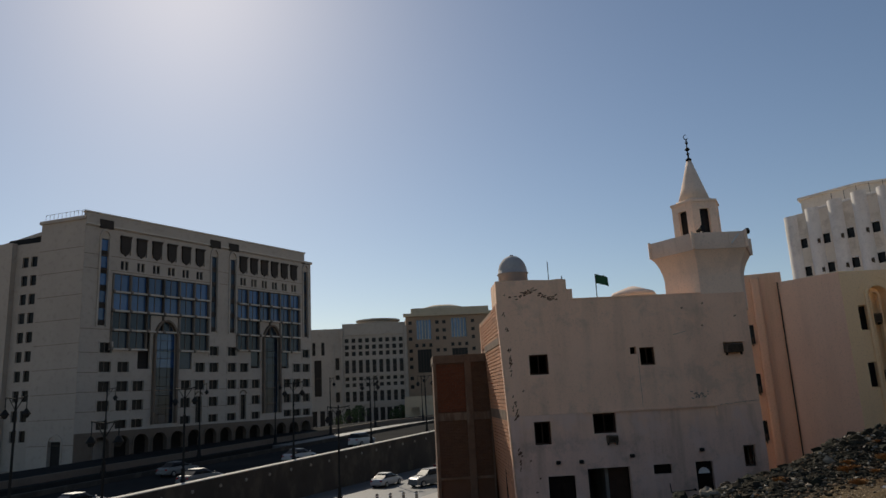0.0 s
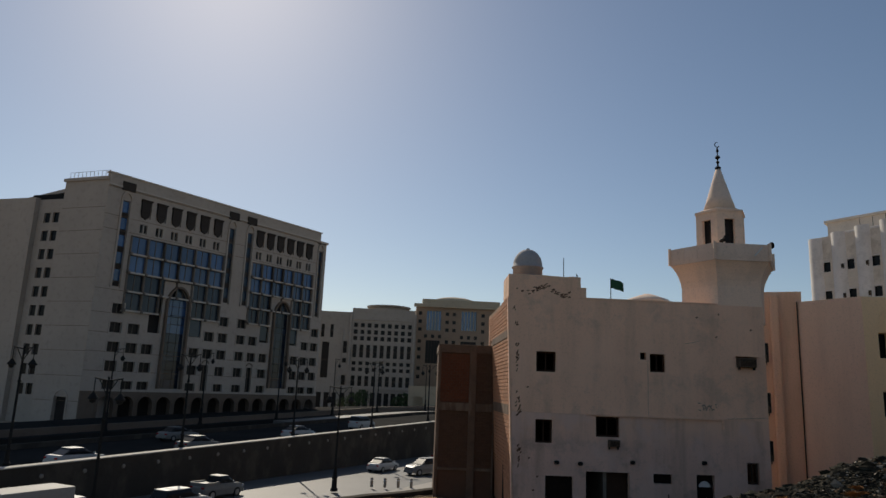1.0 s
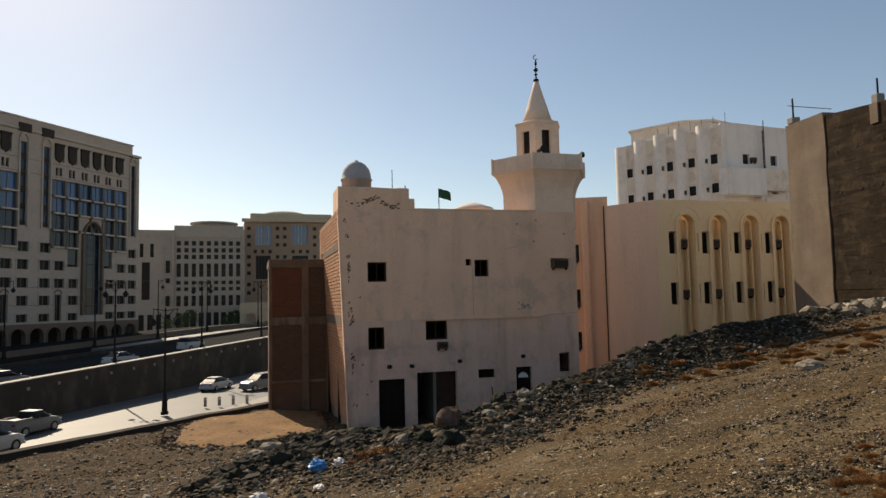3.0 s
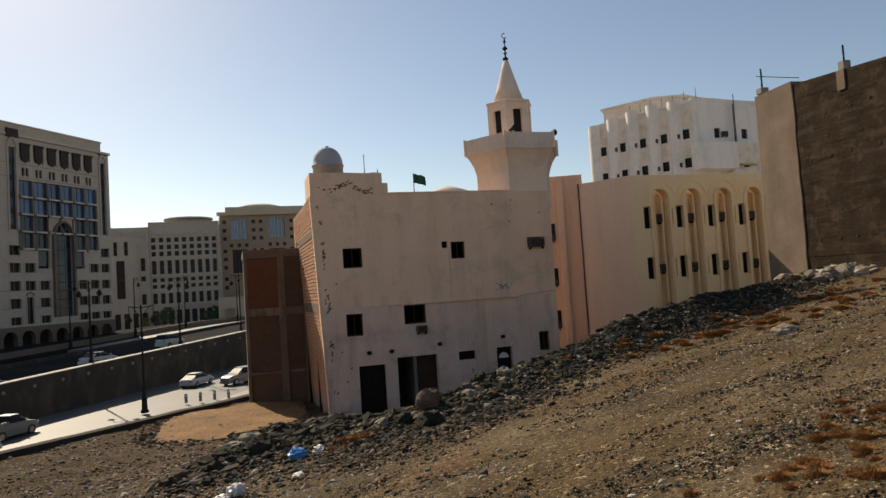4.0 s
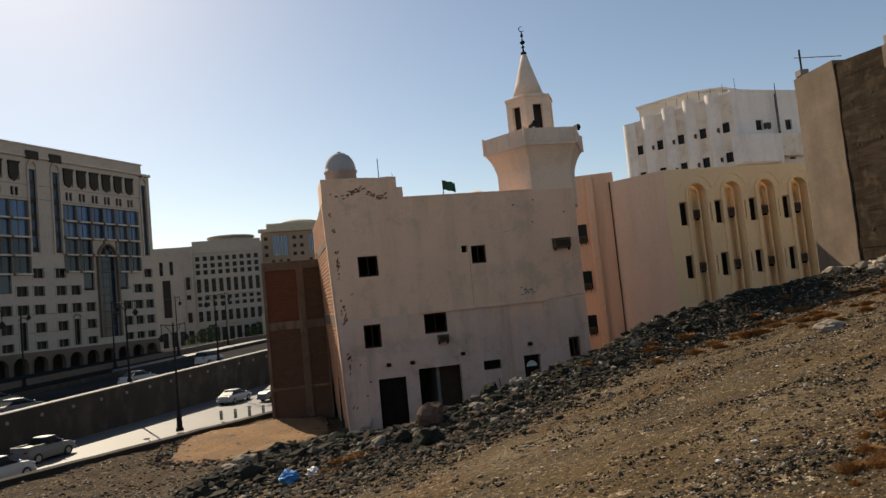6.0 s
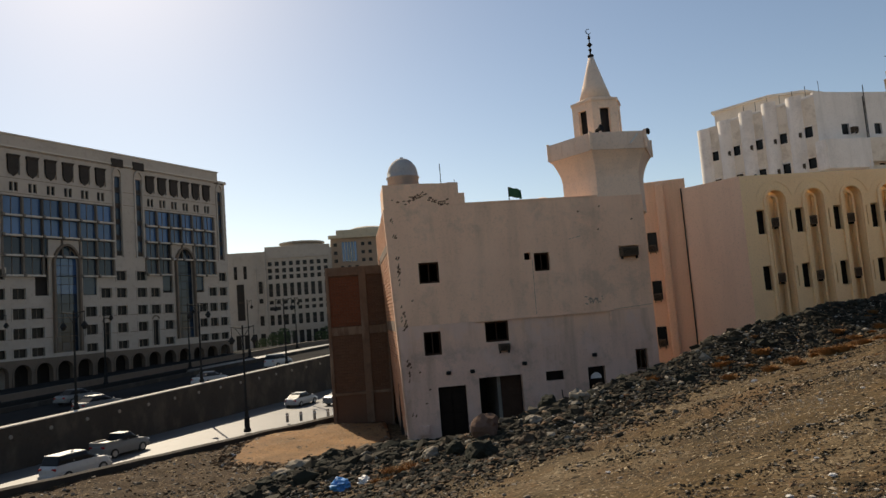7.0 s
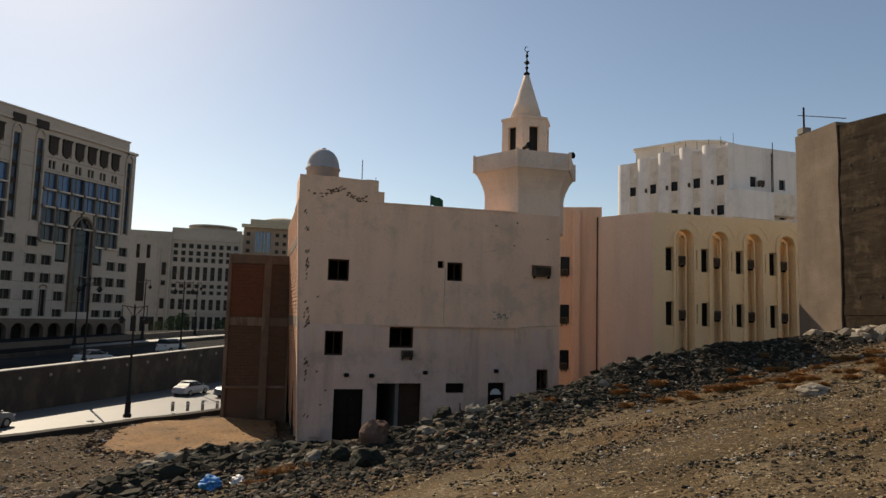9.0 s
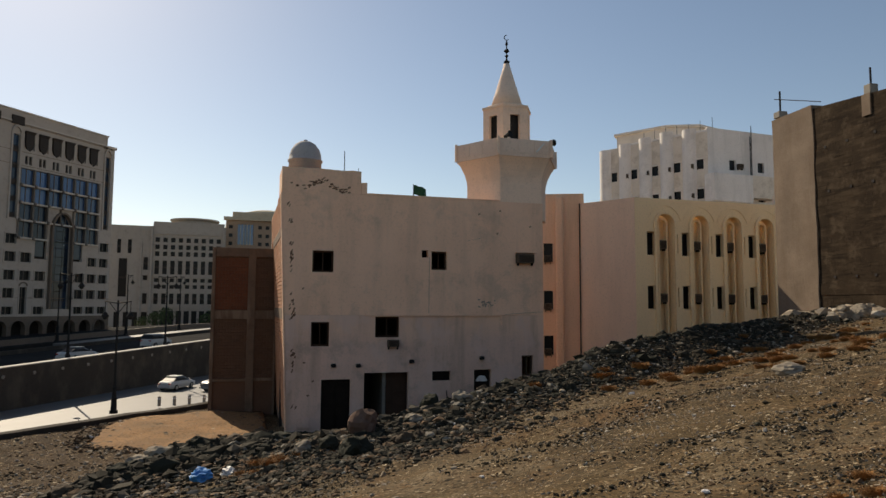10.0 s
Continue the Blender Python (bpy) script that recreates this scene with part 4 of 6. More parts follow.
for k in range(5):
    c = 24.85 + 2.56 * k
    arch = arch_points(c - 0.62, c + 0.62, 0.5, 11.5, seg=8)
    # spandrels that round the niche's top
    for side in (1, -1):
        pts = [(c + side * 0.62, 11.5), (c + side * 0.62, 10.88)] + [(c + side * 0.62 * math.cos(a), 10.88 + 0.62 * math.sin(a)) for a in [math.pi / 2 * i / 8 for i in range(1, 9)]]
        part("spandrel", slab(bmesh.new(), pts, YF - 0.003, YF + 0.55), YELLOW, school)
    bm = band(bmesh.new(), arch_points(c - 0.80, c + 0.80, 0.5, 11.68), arch_points(c - 0.64, c + 0.64, 0.5, 11.52), YF - 0.14, YF + 0.02)
    part("arch_moulding", bm, YELLOW, school)
    bm = band(bmesh.new(), arch_points(c - 1.22, c + 1.22, 10.5, 12.12)[2:-2], arch_points(c - 1.16, c + 1.16, 10.5, 12.06)[2:-2], YF - 0.035, YF + 0.01)
    part("halo_moulding", bm, YELLOW, school)
    bm = band(bmesh.new(), arch_points(c - 0.36, c + 0.36, 0.5, 11.3), arch_points(c - 0.24, c + 0.24, 0.5, 11.16), YF + 0.22, YF + 0.5)
    part("inner_moulding", bm, YELLOW, school)
    for z0 in (8.9, 5.5):
        a = ac_unit(school, c - 0.22, c + 0.24, z0 + 0.4, z0 + 0.95, YF + 0.16)
        for u0, u1 in ((c - 1.24, c - 0.72), (c + 0.70, c + 0.98)):
            w = part("window", boxes((u0, u0 + 0.05, YF + 0.3, YF + 0.36, z0, z0 + 1.42), (u1 - 0.05, u1, YF + 0.3, YF + 0.36, z0, z0 + 1.42), (u0 + 0.05, u1 - 0.05, YF + 0.3, YF + 0.36, z0 + 0.68, z0 + 0.74)), STEEL_D, school)
            part("pane", boxes((u0 + 0.05, u1 - 0.05, YF + 0.33, YF + 0.34, z0, z0 + 1.42)), GLASS_DARK, w)
bm = bmesh.new()
prism(bm, [(22.695, YF), (20.7, 11.1), (20.95, 11.25), (22.695, 8.05)][::-1], -0.5, YT)
bmesh.ops.recalc_face_normals(bm, faces=bm.faces[:])
part("wall_side", bm, PINK, school, "plain pinkish side wall")
bm = bmesh.new()
prism(bm, [(22.9, 8.6), (YX1, 8.6), (YX1, 20), (20.9, 20), (20.95, 11.4)], 11.9, 12.1)
bmesh.ops.recalc_face_normals(bm, faces=bm.faces[:])
part("roof", bm, CONC, school)
part("drainpipe", rod(bmesh.new(), (20.68, 11.0, -0.5), (20.68, 11.0, YT), 0.035), IRON, school, "dark drainpipe down the corner")

# peach wing between the house and the school
wing = thing("peach_wing", "peach plastered three-storey wing with narrow windows", "building")
WD = math.degrees(math.atan2(11.2 - 13.3, 20.6 - 16.0))
wing.matrix_world = pose(16.0, 13.3, 0, 0, 0, WD)
WL = math.hypot(4.6, 2.1) + 0.45
wh = [(2.82, 3.42, z, z + 1.25) for z in (2.4, 5.4, 8.6)]
part("wall", face_wall(bmesh.new(), 0, WL, -0.5, 13.2, wh, 0.35), PEACH, wing)
part("pilaster", boxes((3.6, 4.15, -0.28, 0.0, -0.5, 13.0), bevel=0.12), PEACH, wing)
part("pilaster", boxes((1.6, 2.1, -0.28, 0.0, -0.5, 13.0), bevel=0.12), PEACH, wing)
part("back_wall", boxes((0, WL, 3.0, 3.2, -0.5, 13.1), (0, 0.3, 0.35, 3.0, -0.5, 13.1), (WL - 0.3, WL, 0.35, 3.0, -0.5, 13.1), (0.3, WL - 0.3, 0.35, 3.0, 12.7, 12.9)), PEACH, wing)
for a, b, z0, z1 in wh:
    part("window", boxes((a, b, 0.2, 0.24, z0, z1)), GLASS_DARK, wing)
    ac_unit(wing, a + 0.05, b - 0.1, z0 - 0.05, z0 + 0.42, -0.2)
bm = band(bmesh.new(), arch_points(2.6, 3.56, 9.6, 11.2)[2:-2], arch_points(2.7, 3.46, 9.6, 11.1)[2:-2], -0.06, 0.01)
part("arch_moulding", bm, PEACH, wing)
# roof tank and parapet bits seen over the roofs
tank = bmesh.new()
lathe(tank, [(1.6, -3.7), (1.6, 13.6), (1.9, 13.75), (1.7, 14.0), (0.9, 14.3), (0.3, 14.5)], 15.2, 24.0, 20)
smooth(solo("water_tank", tank, PARAPET, "round grey roof tank with a low lid", "tank"))
fin = thing("roof_parapet", "row of small white parapet merlons on a distant roof", "parapet", (29.0, 26.0, 12.0))
for k in range(8):
    part("merlon", boxes((0.5 * k, 0.5 * k + 0.32, 0, 0.3, 0, 2.6 - 0.04 * (k % 2)), bevel=0.03), WHITE_B, fin)
part("base", boxes((0, 4.1, 0.31, 3.0, -15.7, 2.1)), WHITE_B, fin)
solo("roof_box", boxes((26.2, 27.5, 24.5, 25.8, -3.7, 15.2), bevel=0.05), PARAPET, "small grey stair head on a roof", "stair head")

# ---- the brown boundary building with a plastered end ----
block = thing("brown_building", "tall windowless dark brown block wall with an old plastered end strip", "building")
BD = Vector((26.75 - 25.2, 0 + 14.0, 0)).normalized()
BT = math.degrees(math.atan2(BD.y, BD.x))
block.matrix_world = pose(26.75, 0.1, 0, 0, 0, BT)
# local x runs back along the wall, so the visible face looks to +y of the local frame
bm = bmesh.new()
box(bm, -3.12, 0, -7, 0, 0, 15.8)
bmesh.ops.subdivide_edges(bm, edges=[e for e in bm.edges if abs(e.verts[0].co.z - e.verts[1].co.z) > 5 or e.calc_length() < 4], cuts=14, use_grid_fill=True)
for v in bm.verts:
    if v.co.y > -0.01:
        v.co.y += 0.05 * noise.noise(v.co * 0.8)
    if v.co.x < -3.0:
        v.co.x += 0.16 * noise.noise(Vector((0, 3, v.co.z * 0.6)))
part("plaster_end", bm, WALL_PLASTER, block, "uneven old plaster at the corner")
def brown_top(x):
    return 15.62 + 0.09 * (x + 3)


bm = boxes((-32, -3.0, -7, -0.06, 0, 15.75))
for v in bm.verts:
    if v.co.z > 10:
        v.co.z = brown_top(v.co.x)
part("core", bm, WALL_BROWN, block)
part("string_band", boxes((-32, -3.2, -0.06, -0.035, 6.2, 6.75)), WALL_BROWN, block)
for k, x in enumerate((-6.6, -12.5, -18.4)):
    st = part("column_stub", boxes((x - 0.2, x + 0.2, -0.5, -0.08, brown_top(x) - 0.2, brown_top(x) + 0.45), bevel=0.03), CONC_G, block, "concrete column stub on the wall top")
    part("rebar", rod(bmesh.new(), (x, -0.3, brown_top(x) + 0.4), (x, -0.3, brown_top(x) + 1.25), 0.045), IRON, st)
    part("pier", boxes((x - 0.25, x + 0.25, -0.06, 0.012, brown_top(x) - 1.0, brown_top(x) - 0.004)), WALL_PLASTER, block)
aer = part("aerial", rod(bmesh.new(), (-0.25, -0.35, 15.9), (-0.25, -0.35, 17.4), 0.05), IRON, block, "iron mast with a thin cross rod")
part("cross_rod", rod(bmesh.new(), (0.2, -0.35, 17.1), (-3.4, -0.3, 15.9), 0.022), IRON, aer)
part("foot", boxes((-0.5, 0, -0.6, -0.1, 15.9, 16.25), bevel=0.03), CONC_G, aer)
verts, faces = [], []
rb = random.Random(11)
for r in range(54):
    z = 4.4 + 0.205 * r
    x = -3.35 - (0.2 if r % 2 else 0) - rb.random() * 0.1
    while x > -20:
        if rb.random() > 0.05 and z + 0.2 < brown_top(x - 0.4):
            d = -0.064 + rb.random() * 0.012
            n = len(verts)
            verts += [(x - 0.39, -0.07, z), (x, -0.07, z), (x, -0.07, z + 0.19), (x - 0.39, -0.07, z + 0.19), (x - 0.385, d, z + 0.006), (x - 0.006, d, z + 0.006), (x - 0.006, d, z + 0.184), (x - 0.385, d, z + 0.184)]
            faces += [(n + 4, n + 7, n + 6, n + 5), (n, n + 4, n + 5, n + 1), (n + 1, n + 5, n + 6, n + 2), (n + 2, n + 6, n + 7, n + 3), (n + 3, n + 7, n + 4, n)]
        x -= 0.405
o = raw("blockwork", verts, faces, WALL_BROWN, block)
tagged(o, "weathered dark brown blockwork", kind="stuff")
# flat dark plates paint the shade inside the put-log holes
for z in (7.0, 11.2, 13.4):
    for k in range(9):
        x = -4.0 - 1.5 * k + rb.uniform(-0.3, 0.3)
        part("put_log_hole", boxes((x, x + 0.14, -0.05, -0.03, z, z + 0.12)), UNLIT, block)

# ---- the white apartment building with rounded bays ----
white = thing("white_building", "tall white apartment building with rounded bays and small square windows", "building")
P0, P1 = Vector((44.8, 50.8, 0)), Vector((51.5, 37.7, 0))
WT = math.degrees(math.atan2((P1 - P0).y, (P1 - P0).x))
white.matrix_world = pose(P0.x, P0.y, 0, 0, 0, WT)
wins = []
BAYS = [(2.94 * k, 2.94 * k + 2.94) for k in range(5)]
for a, b in BAYS:
    c = (a + b) / 2 + 0.45
    wins += [(c - 0.48, c + 0.48, 22.0 - 3.55 * f, 23.2 - 3.55 * f) for f in range(7)]
part("wall", face_wall(bmesh.new(), 0, 14.7, -2, 26.4, wins, 0.4), WHITE_OLD, white)
for a, b, z0, z1 in wins:
    if z0 > 10:
        w = part("window", boxes((a, b, 0.24, 0.3, z0, z1)), GLASS_DARK, white)
        part("window_frame", boxes((a - 0.12, a, -0.08, 0.1, z0 - 0.1, z1 + 0.1), (a, b, -0.08, 0.1, z1, z1 + 0.1), bevel=0.01), WHITE_B, w)
for f, k in ((0, 1), (0, 2), (1, 1), (1, 2), (0, 3), (1, 3), (2, 2), (0, 4), (1, 4)):
    c = BAYS[k][0] + 1.92
    ac_unit(white, c - 1.25, c - 0.6, 22.15 - 3.55 * f, 22.7 - 3.55 * f, -0.45)
for k, (a, b) in enumerate(BAYS):
    bm = bmesh.new()
    pts = [(a - 0.25 + 1.8 * i / 10, -0.55 * math.sin(math.pi * i / 10) ** 0.7) for i in range(11)]
    prism(bm, pts, -2, (26.3, 26.7, 27.0, 27.2, 27.0)[k])
    bmesh.ops.recalc_face_normals(bm, faces=bm.faces[:])
    part("rounded_fin", bm, WHITE_B, white)
part("body", boxes((0.0, 14.7, 0.9, 16.0, -2, 26.3)), WHITE_B, white)
part("parapet", boxes((2.9, 14.7, 0.0, 0.4, 26.41, 26.7), bevel=0.05), WHITE_B, white)
bm = bmesh.new()
prism(bm, [(49.4, 54.5), (53.2, 48.2), (57.0, 46.6), (60.5, 47.8), (70.7, 49.3), (70.7, 62.0), (56.0, 62.0)], 24.0, 29.6)
prism(bm, [(49.0, 54.6), (53.0, 47.9), (57.0, 46.2), (60.6, 47.4), (71.0, 49.0), (71.0, 62.3), (55.8, 62.3)], 29.6, 29.9)
bmesh.ops.recalc_face_normals(bm, faces=bm.faces[:])
bmesh.ops.transform(bm, matrix=white.matrix_world.inverted(), verts=bm.verts[:])
part("upper_storey", bm, WHITE_OLD, white, "set-back stained top storey with a thin cornice")
side = thing("white_building", "white apartment wing with small windows and a service mast", "building", (51.5, 37.7, 0), 4.7)
sw = [(u, u + 1.0, z, z + 1.25) for u in (3.2, 7.6) for z in (22.0, 18.4)]
part("wall", face_wall(bmesh.new(), 0, 18, -2, 26.9, sw, 0.4), WHITE_B, side)
for a, b, z0, z1 in sw:
    part("window", boxes((a, b, 0.26, 0.3, z0, z1)), GLASS_DARK, side)
part("body", boxes((0.05, 18, 0.45, 9, -2, 26.6)), WHITE_B, side)
ac_unit(side, 4.3, 5.0, 22.2, 22.8, -0.45)
part("bay", boxes((-0.6, 5.2, -1.6, 0.0, 17.9, 21.2), bevel=0.06), WHITE_B, side, "plain projecting enclosed balcony")
part("bay", boxes((5.24, 9.6, -1.3, 0.0, 18.6, 21.3), bevel=0.06), WHITE_OLD, side)
part("pier", boxes((4.6, 5.0, -1.6, -1.2, 12.0, 17.9), bevel=0.03), WHITE_B, side)
part("balcony", boxes((4.7, 8.3, -1.6, 0.0, 16.6, 17.6), (4.7, 4.8, -1.6, -1.5, 17.6, 18.9), (8.2, 8.3, -1.6, -1.5, 17.6, 18.9)), PARAPET, side)
part("mast", rod(bmesh.new(), (5.9, -0.6, 16.8), (5.9, -0.6, 26.2), 0.06), IRON, side)
part("mast", rod(bmesh.new(), (6.4, -0.3, 19.0), (6.4, -0.3, 27.6), 0.05), IRON, side)
rb = random.Random(4)
for k in range(7):
    x = 3.2 + k * 1.6
    part("rebar", rod(bmesh.new(), (x, 5.5, 26.4), (x, 5.5, 29.3 + 0.3 * rb.random()), 0.03, seg=5), IRON, white)

# ---- the large hotel across the main road ----
HO, HD = Vector((-52.1, 74.2, 0)), Vector((25.8, 35.6, 0)).normalized()
HT = math.degrees(math.atan2(HD.y, HD.x))
hotel = thing("hotel", "tall beige stone hotel with blue glass bays and dark lattices", "hotel", HO, HT)
HL = 46.6
PA = [3.5 + 2.86 * k for k in range(6)]
PB = [27.6 + 2.62 * k for k in range(6)]
cols = [1.0, 4.0, 6.7, 15.5, 18.3, 21.2, 25.2, 28.0, 30.8, 38.8, 41.4, 44.0]
rows_w = [17.0, 14.1, 11.1, 8.2, 5.2]
small, tall = [], []
for c in cols:
    for z in rows_w:
        w = 1.95
        inA, inB = 2.6 < c < 20.5, 27.5 < c < 43.2
        if z > 16 and (inA or inB) and c not in (1.0, 44.0):
            continue
        if z > 13 and (6 < c < 18.0 or 30 < c < 41):
            continue
        if c in (18.3, 28.0) and z < 9:
            continue
        small.append((c, c + w, z - 1.6, z))
for c in (18.3, 28.0):
    tall.append((c + 0.2, c + 1.5, 4.0, 8.4))
GA, GB = (2.7, 20.9, 16.0, 28.0), (27.2, 43.3, 16.4, 28.0)
AA, AB = (9.9, 14.9, 4.2, 20.8), (33.2, 38.1, 4.8, 21.3)
strips = [(0.4, 1.7), (21.3, 22.6), (25.5, 26.8), (44.4, 45.6)]
mash = [(u, u + 2.0, 31.2, 34.1) for u in PA + PB]
slits = [(u + f, u + f + 0.55, 28.7, 30.1) for u in PA + PB for f in (0.35, 1.1)]
glass_holes = [GA, GB, (AA[0], AA[1], AA[2], 16.0), (AB[0], AB[1], AB[2], 16.4), (7.4, 9.9, 13.0, 16.0), (14.9, 17.6, 13.0, 16.0), (30.6, 33.2, 13.2, 16.4), (38.1, 40.2, 13.2, 16.4)]
holes = small + tall + mash + slits + glass_holes + [(a, b, 19.6, 33.3) for a, b in strips]
part("wall", face_wall(bmesh.new(), -2.2, HL, 3.6, 35.2, holes, 0.6), HOTEL, hotel)
arcs = [0.6 + 3.28 * k for k in range(14)]
# brown stone, with the shade on this storey put into the colour
part("plinth_wall", face_wall(bmesh.new(), -2.2, HL, -2.2, 3.596, [(u, u + 2.5, -2.2, 2.9) for u in arcs], 0.9, -0.25), HOTEL_D, hotel, "brown stone ground storey, darkened in colour for its shade")
for u in arcs:
    for s in (1, -1):
        c = u + 1.25
        pts = [(c + s * 1.25, 2.91), (c + s * 1.25, 1.65)] + [(c + s * 1.25 * math.cos(a), 1.65 + 1.25 * math.sin(a)) for a in [math.pi / 2 * i / 6 for i in range(1, 7)]]
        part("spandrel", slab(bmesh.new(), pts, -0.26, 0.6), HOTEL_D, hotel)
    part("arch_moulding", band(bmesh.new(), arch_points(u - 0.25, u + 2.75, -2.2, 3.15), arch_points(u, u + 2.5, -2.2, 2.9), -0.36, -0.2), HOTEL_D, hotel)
# near-black back wall paints the shade within the arcade
part("arcade_back", boxes((-2.2, HL, 3.2, 3.5, -2.2, 3.6)), UNLIT, hotel)
part("parapet", boxes((-2.2, HL - 1.9, -0.12, 0.6, 35.2, 37.1)), HOTEL, hotel)
part("coping", boxes((-2.4, HL - 1.7, -0.28, 0.7, 37.1, 37.35), bevel=0.04), HOTEL_P, hotel)
part("cornice", boxes((-2.3, HL - 1.8, -0.3, -0.12, 35.2, 35.45)), HOTEL_P, hotel)
part("corner_cap", boxes((HL - 1.89, HL + 0.25, -0.3, 2.4, 35.0, 35.5), bevel=0.04), HOTEL_P, hotel)
for z in (6.6, 9.5, 12.4, 15.4, 19.0, 28.35, 30.6, 35.0):
    part("joint", boxes((-2.2, 2.6 if 12 < z < 28.3 else HL, -0.02, 0.0, z, z + 0.07)), HOTEL_D, hotel)
part("string_course", boxes((-2.2, HL, -0.2, 0.0, 3.6, 3.95)), HOTEL, hotel)
for a, b in strips:
    part("strip_surround", boxes((a - 0.3, a - 0.02, -0.22, 0.0, 19.4, 33.6), (b + 0.02, b + 0.3, -0.22, 0.0, 19.4, 33.6)), HOTEL, hotel)
    part("arch_moulding", band(bmesh.new(), arch_points(a - 0.32, b + 0.32, 33.0, 34.9, True)[2:-2], arch_points(a + 0.02, b - 0.02, 33.0, 34.5, True)[2:-2], -0.3, 0.02), HOTEL, hotel)
    part("top_panel", boxes((a - 0.45, b + 0.45, -0.36, -0.124 if b < HL - 2 else 0.0, 34.9, 36.3 if b < HL - 2 else 34.99)), MASH, hotel)
    for k in range(5):
        z = 19.6 + 2.74 * k
        part("pane", boxes((a, b, 0.3, 0.36, z + 0.9, z + 2.70)), GLASS_BLUE if a < 2 else GLASS_MID, hotel)
        part("spandrel_panel", boxes((a, b, 0.22, 0.36, z, z + 0.86)), MASH, hotel)
for a, b, z0, z1 in mash:
    g = part("lattice_panel", boxes((a + 0.22, b - 0.22, -0.18, 0.2, z0 + 0.9, z1 - 0.35), bevel=0.03), MASH, hotel, "dark carved lattice screen with a pointed lower edge")
    pts = [(a + 0.22, z0 + 0.9), (b - 0.22, z0 + 0.9), (b - 0.3, z0 + 0.55), (b - 0.42, z0 + 0.2), ((a + b) / 2, z0 - 0.3), (a + 0.42, z0 + 0.2), (a + 0.3, z0 + 0.55)]
    part("pendant", slab(bmesh.new(), pts, -0.15, 0.15), MASH, g)
    part("hood", prism(bmesh.new(), [(a + 0.2, -0.2), (b - 0.2, -0.2), (b - 0.2, 0.2), (a + 0.2, 0.2)], z1 - 0.35, z1 + 0.1, [(a, -0.4), (b, -0.4), (b, 0.2), (a, 0.2)]), MASH, g)
    part("infill", boxes((a, b, 0.25, 0.3, z0, z1)), HOTEL, hotel)
for a, b, z0, z1 in slits:
    part("slit_window", boxes((a, b, 0.3, 0.35, z0, z1)), GLASS_DARK, hotel)
for a, b, z0, z1 in small + tall:
    w = part("window", boxes((a, b, 0.36, 0.4, z0, z1)), GLASS_DARK, hotel)
    part("window_frame", band(bmesh.new(), [(a - 0.2, z0 - 0.2), (a - 0.2, z1 + 0.2), (b + 0.2, z1 + 0.2), (b + 0.2, z0 - 0.2), (a - 0.2, z0 - 0.2)], [(a, z0), (a, z1), (b, z1), (b, z0), (a, z0)], -0.1, 0.05), HOTEL, w)
    part("sash", boxes(((a + b) / 2 - 0.05, (a + b) / 2 + 0.05, 0.28, 0.355, z0, z1)), HOTEL_SHADE, w)
    if z1 - z0 > 2:
        part("arch_moulding", band(bmesh.new(), arch_points(a - 0.2, b + 0.2, z1 - 0.3, z1 + 0.85)[2:-2], arch_points(a, b, z1 - 0.3, z1 + 0.65)[2:-2], -0.1, 0.02), HOTEL_D, w)


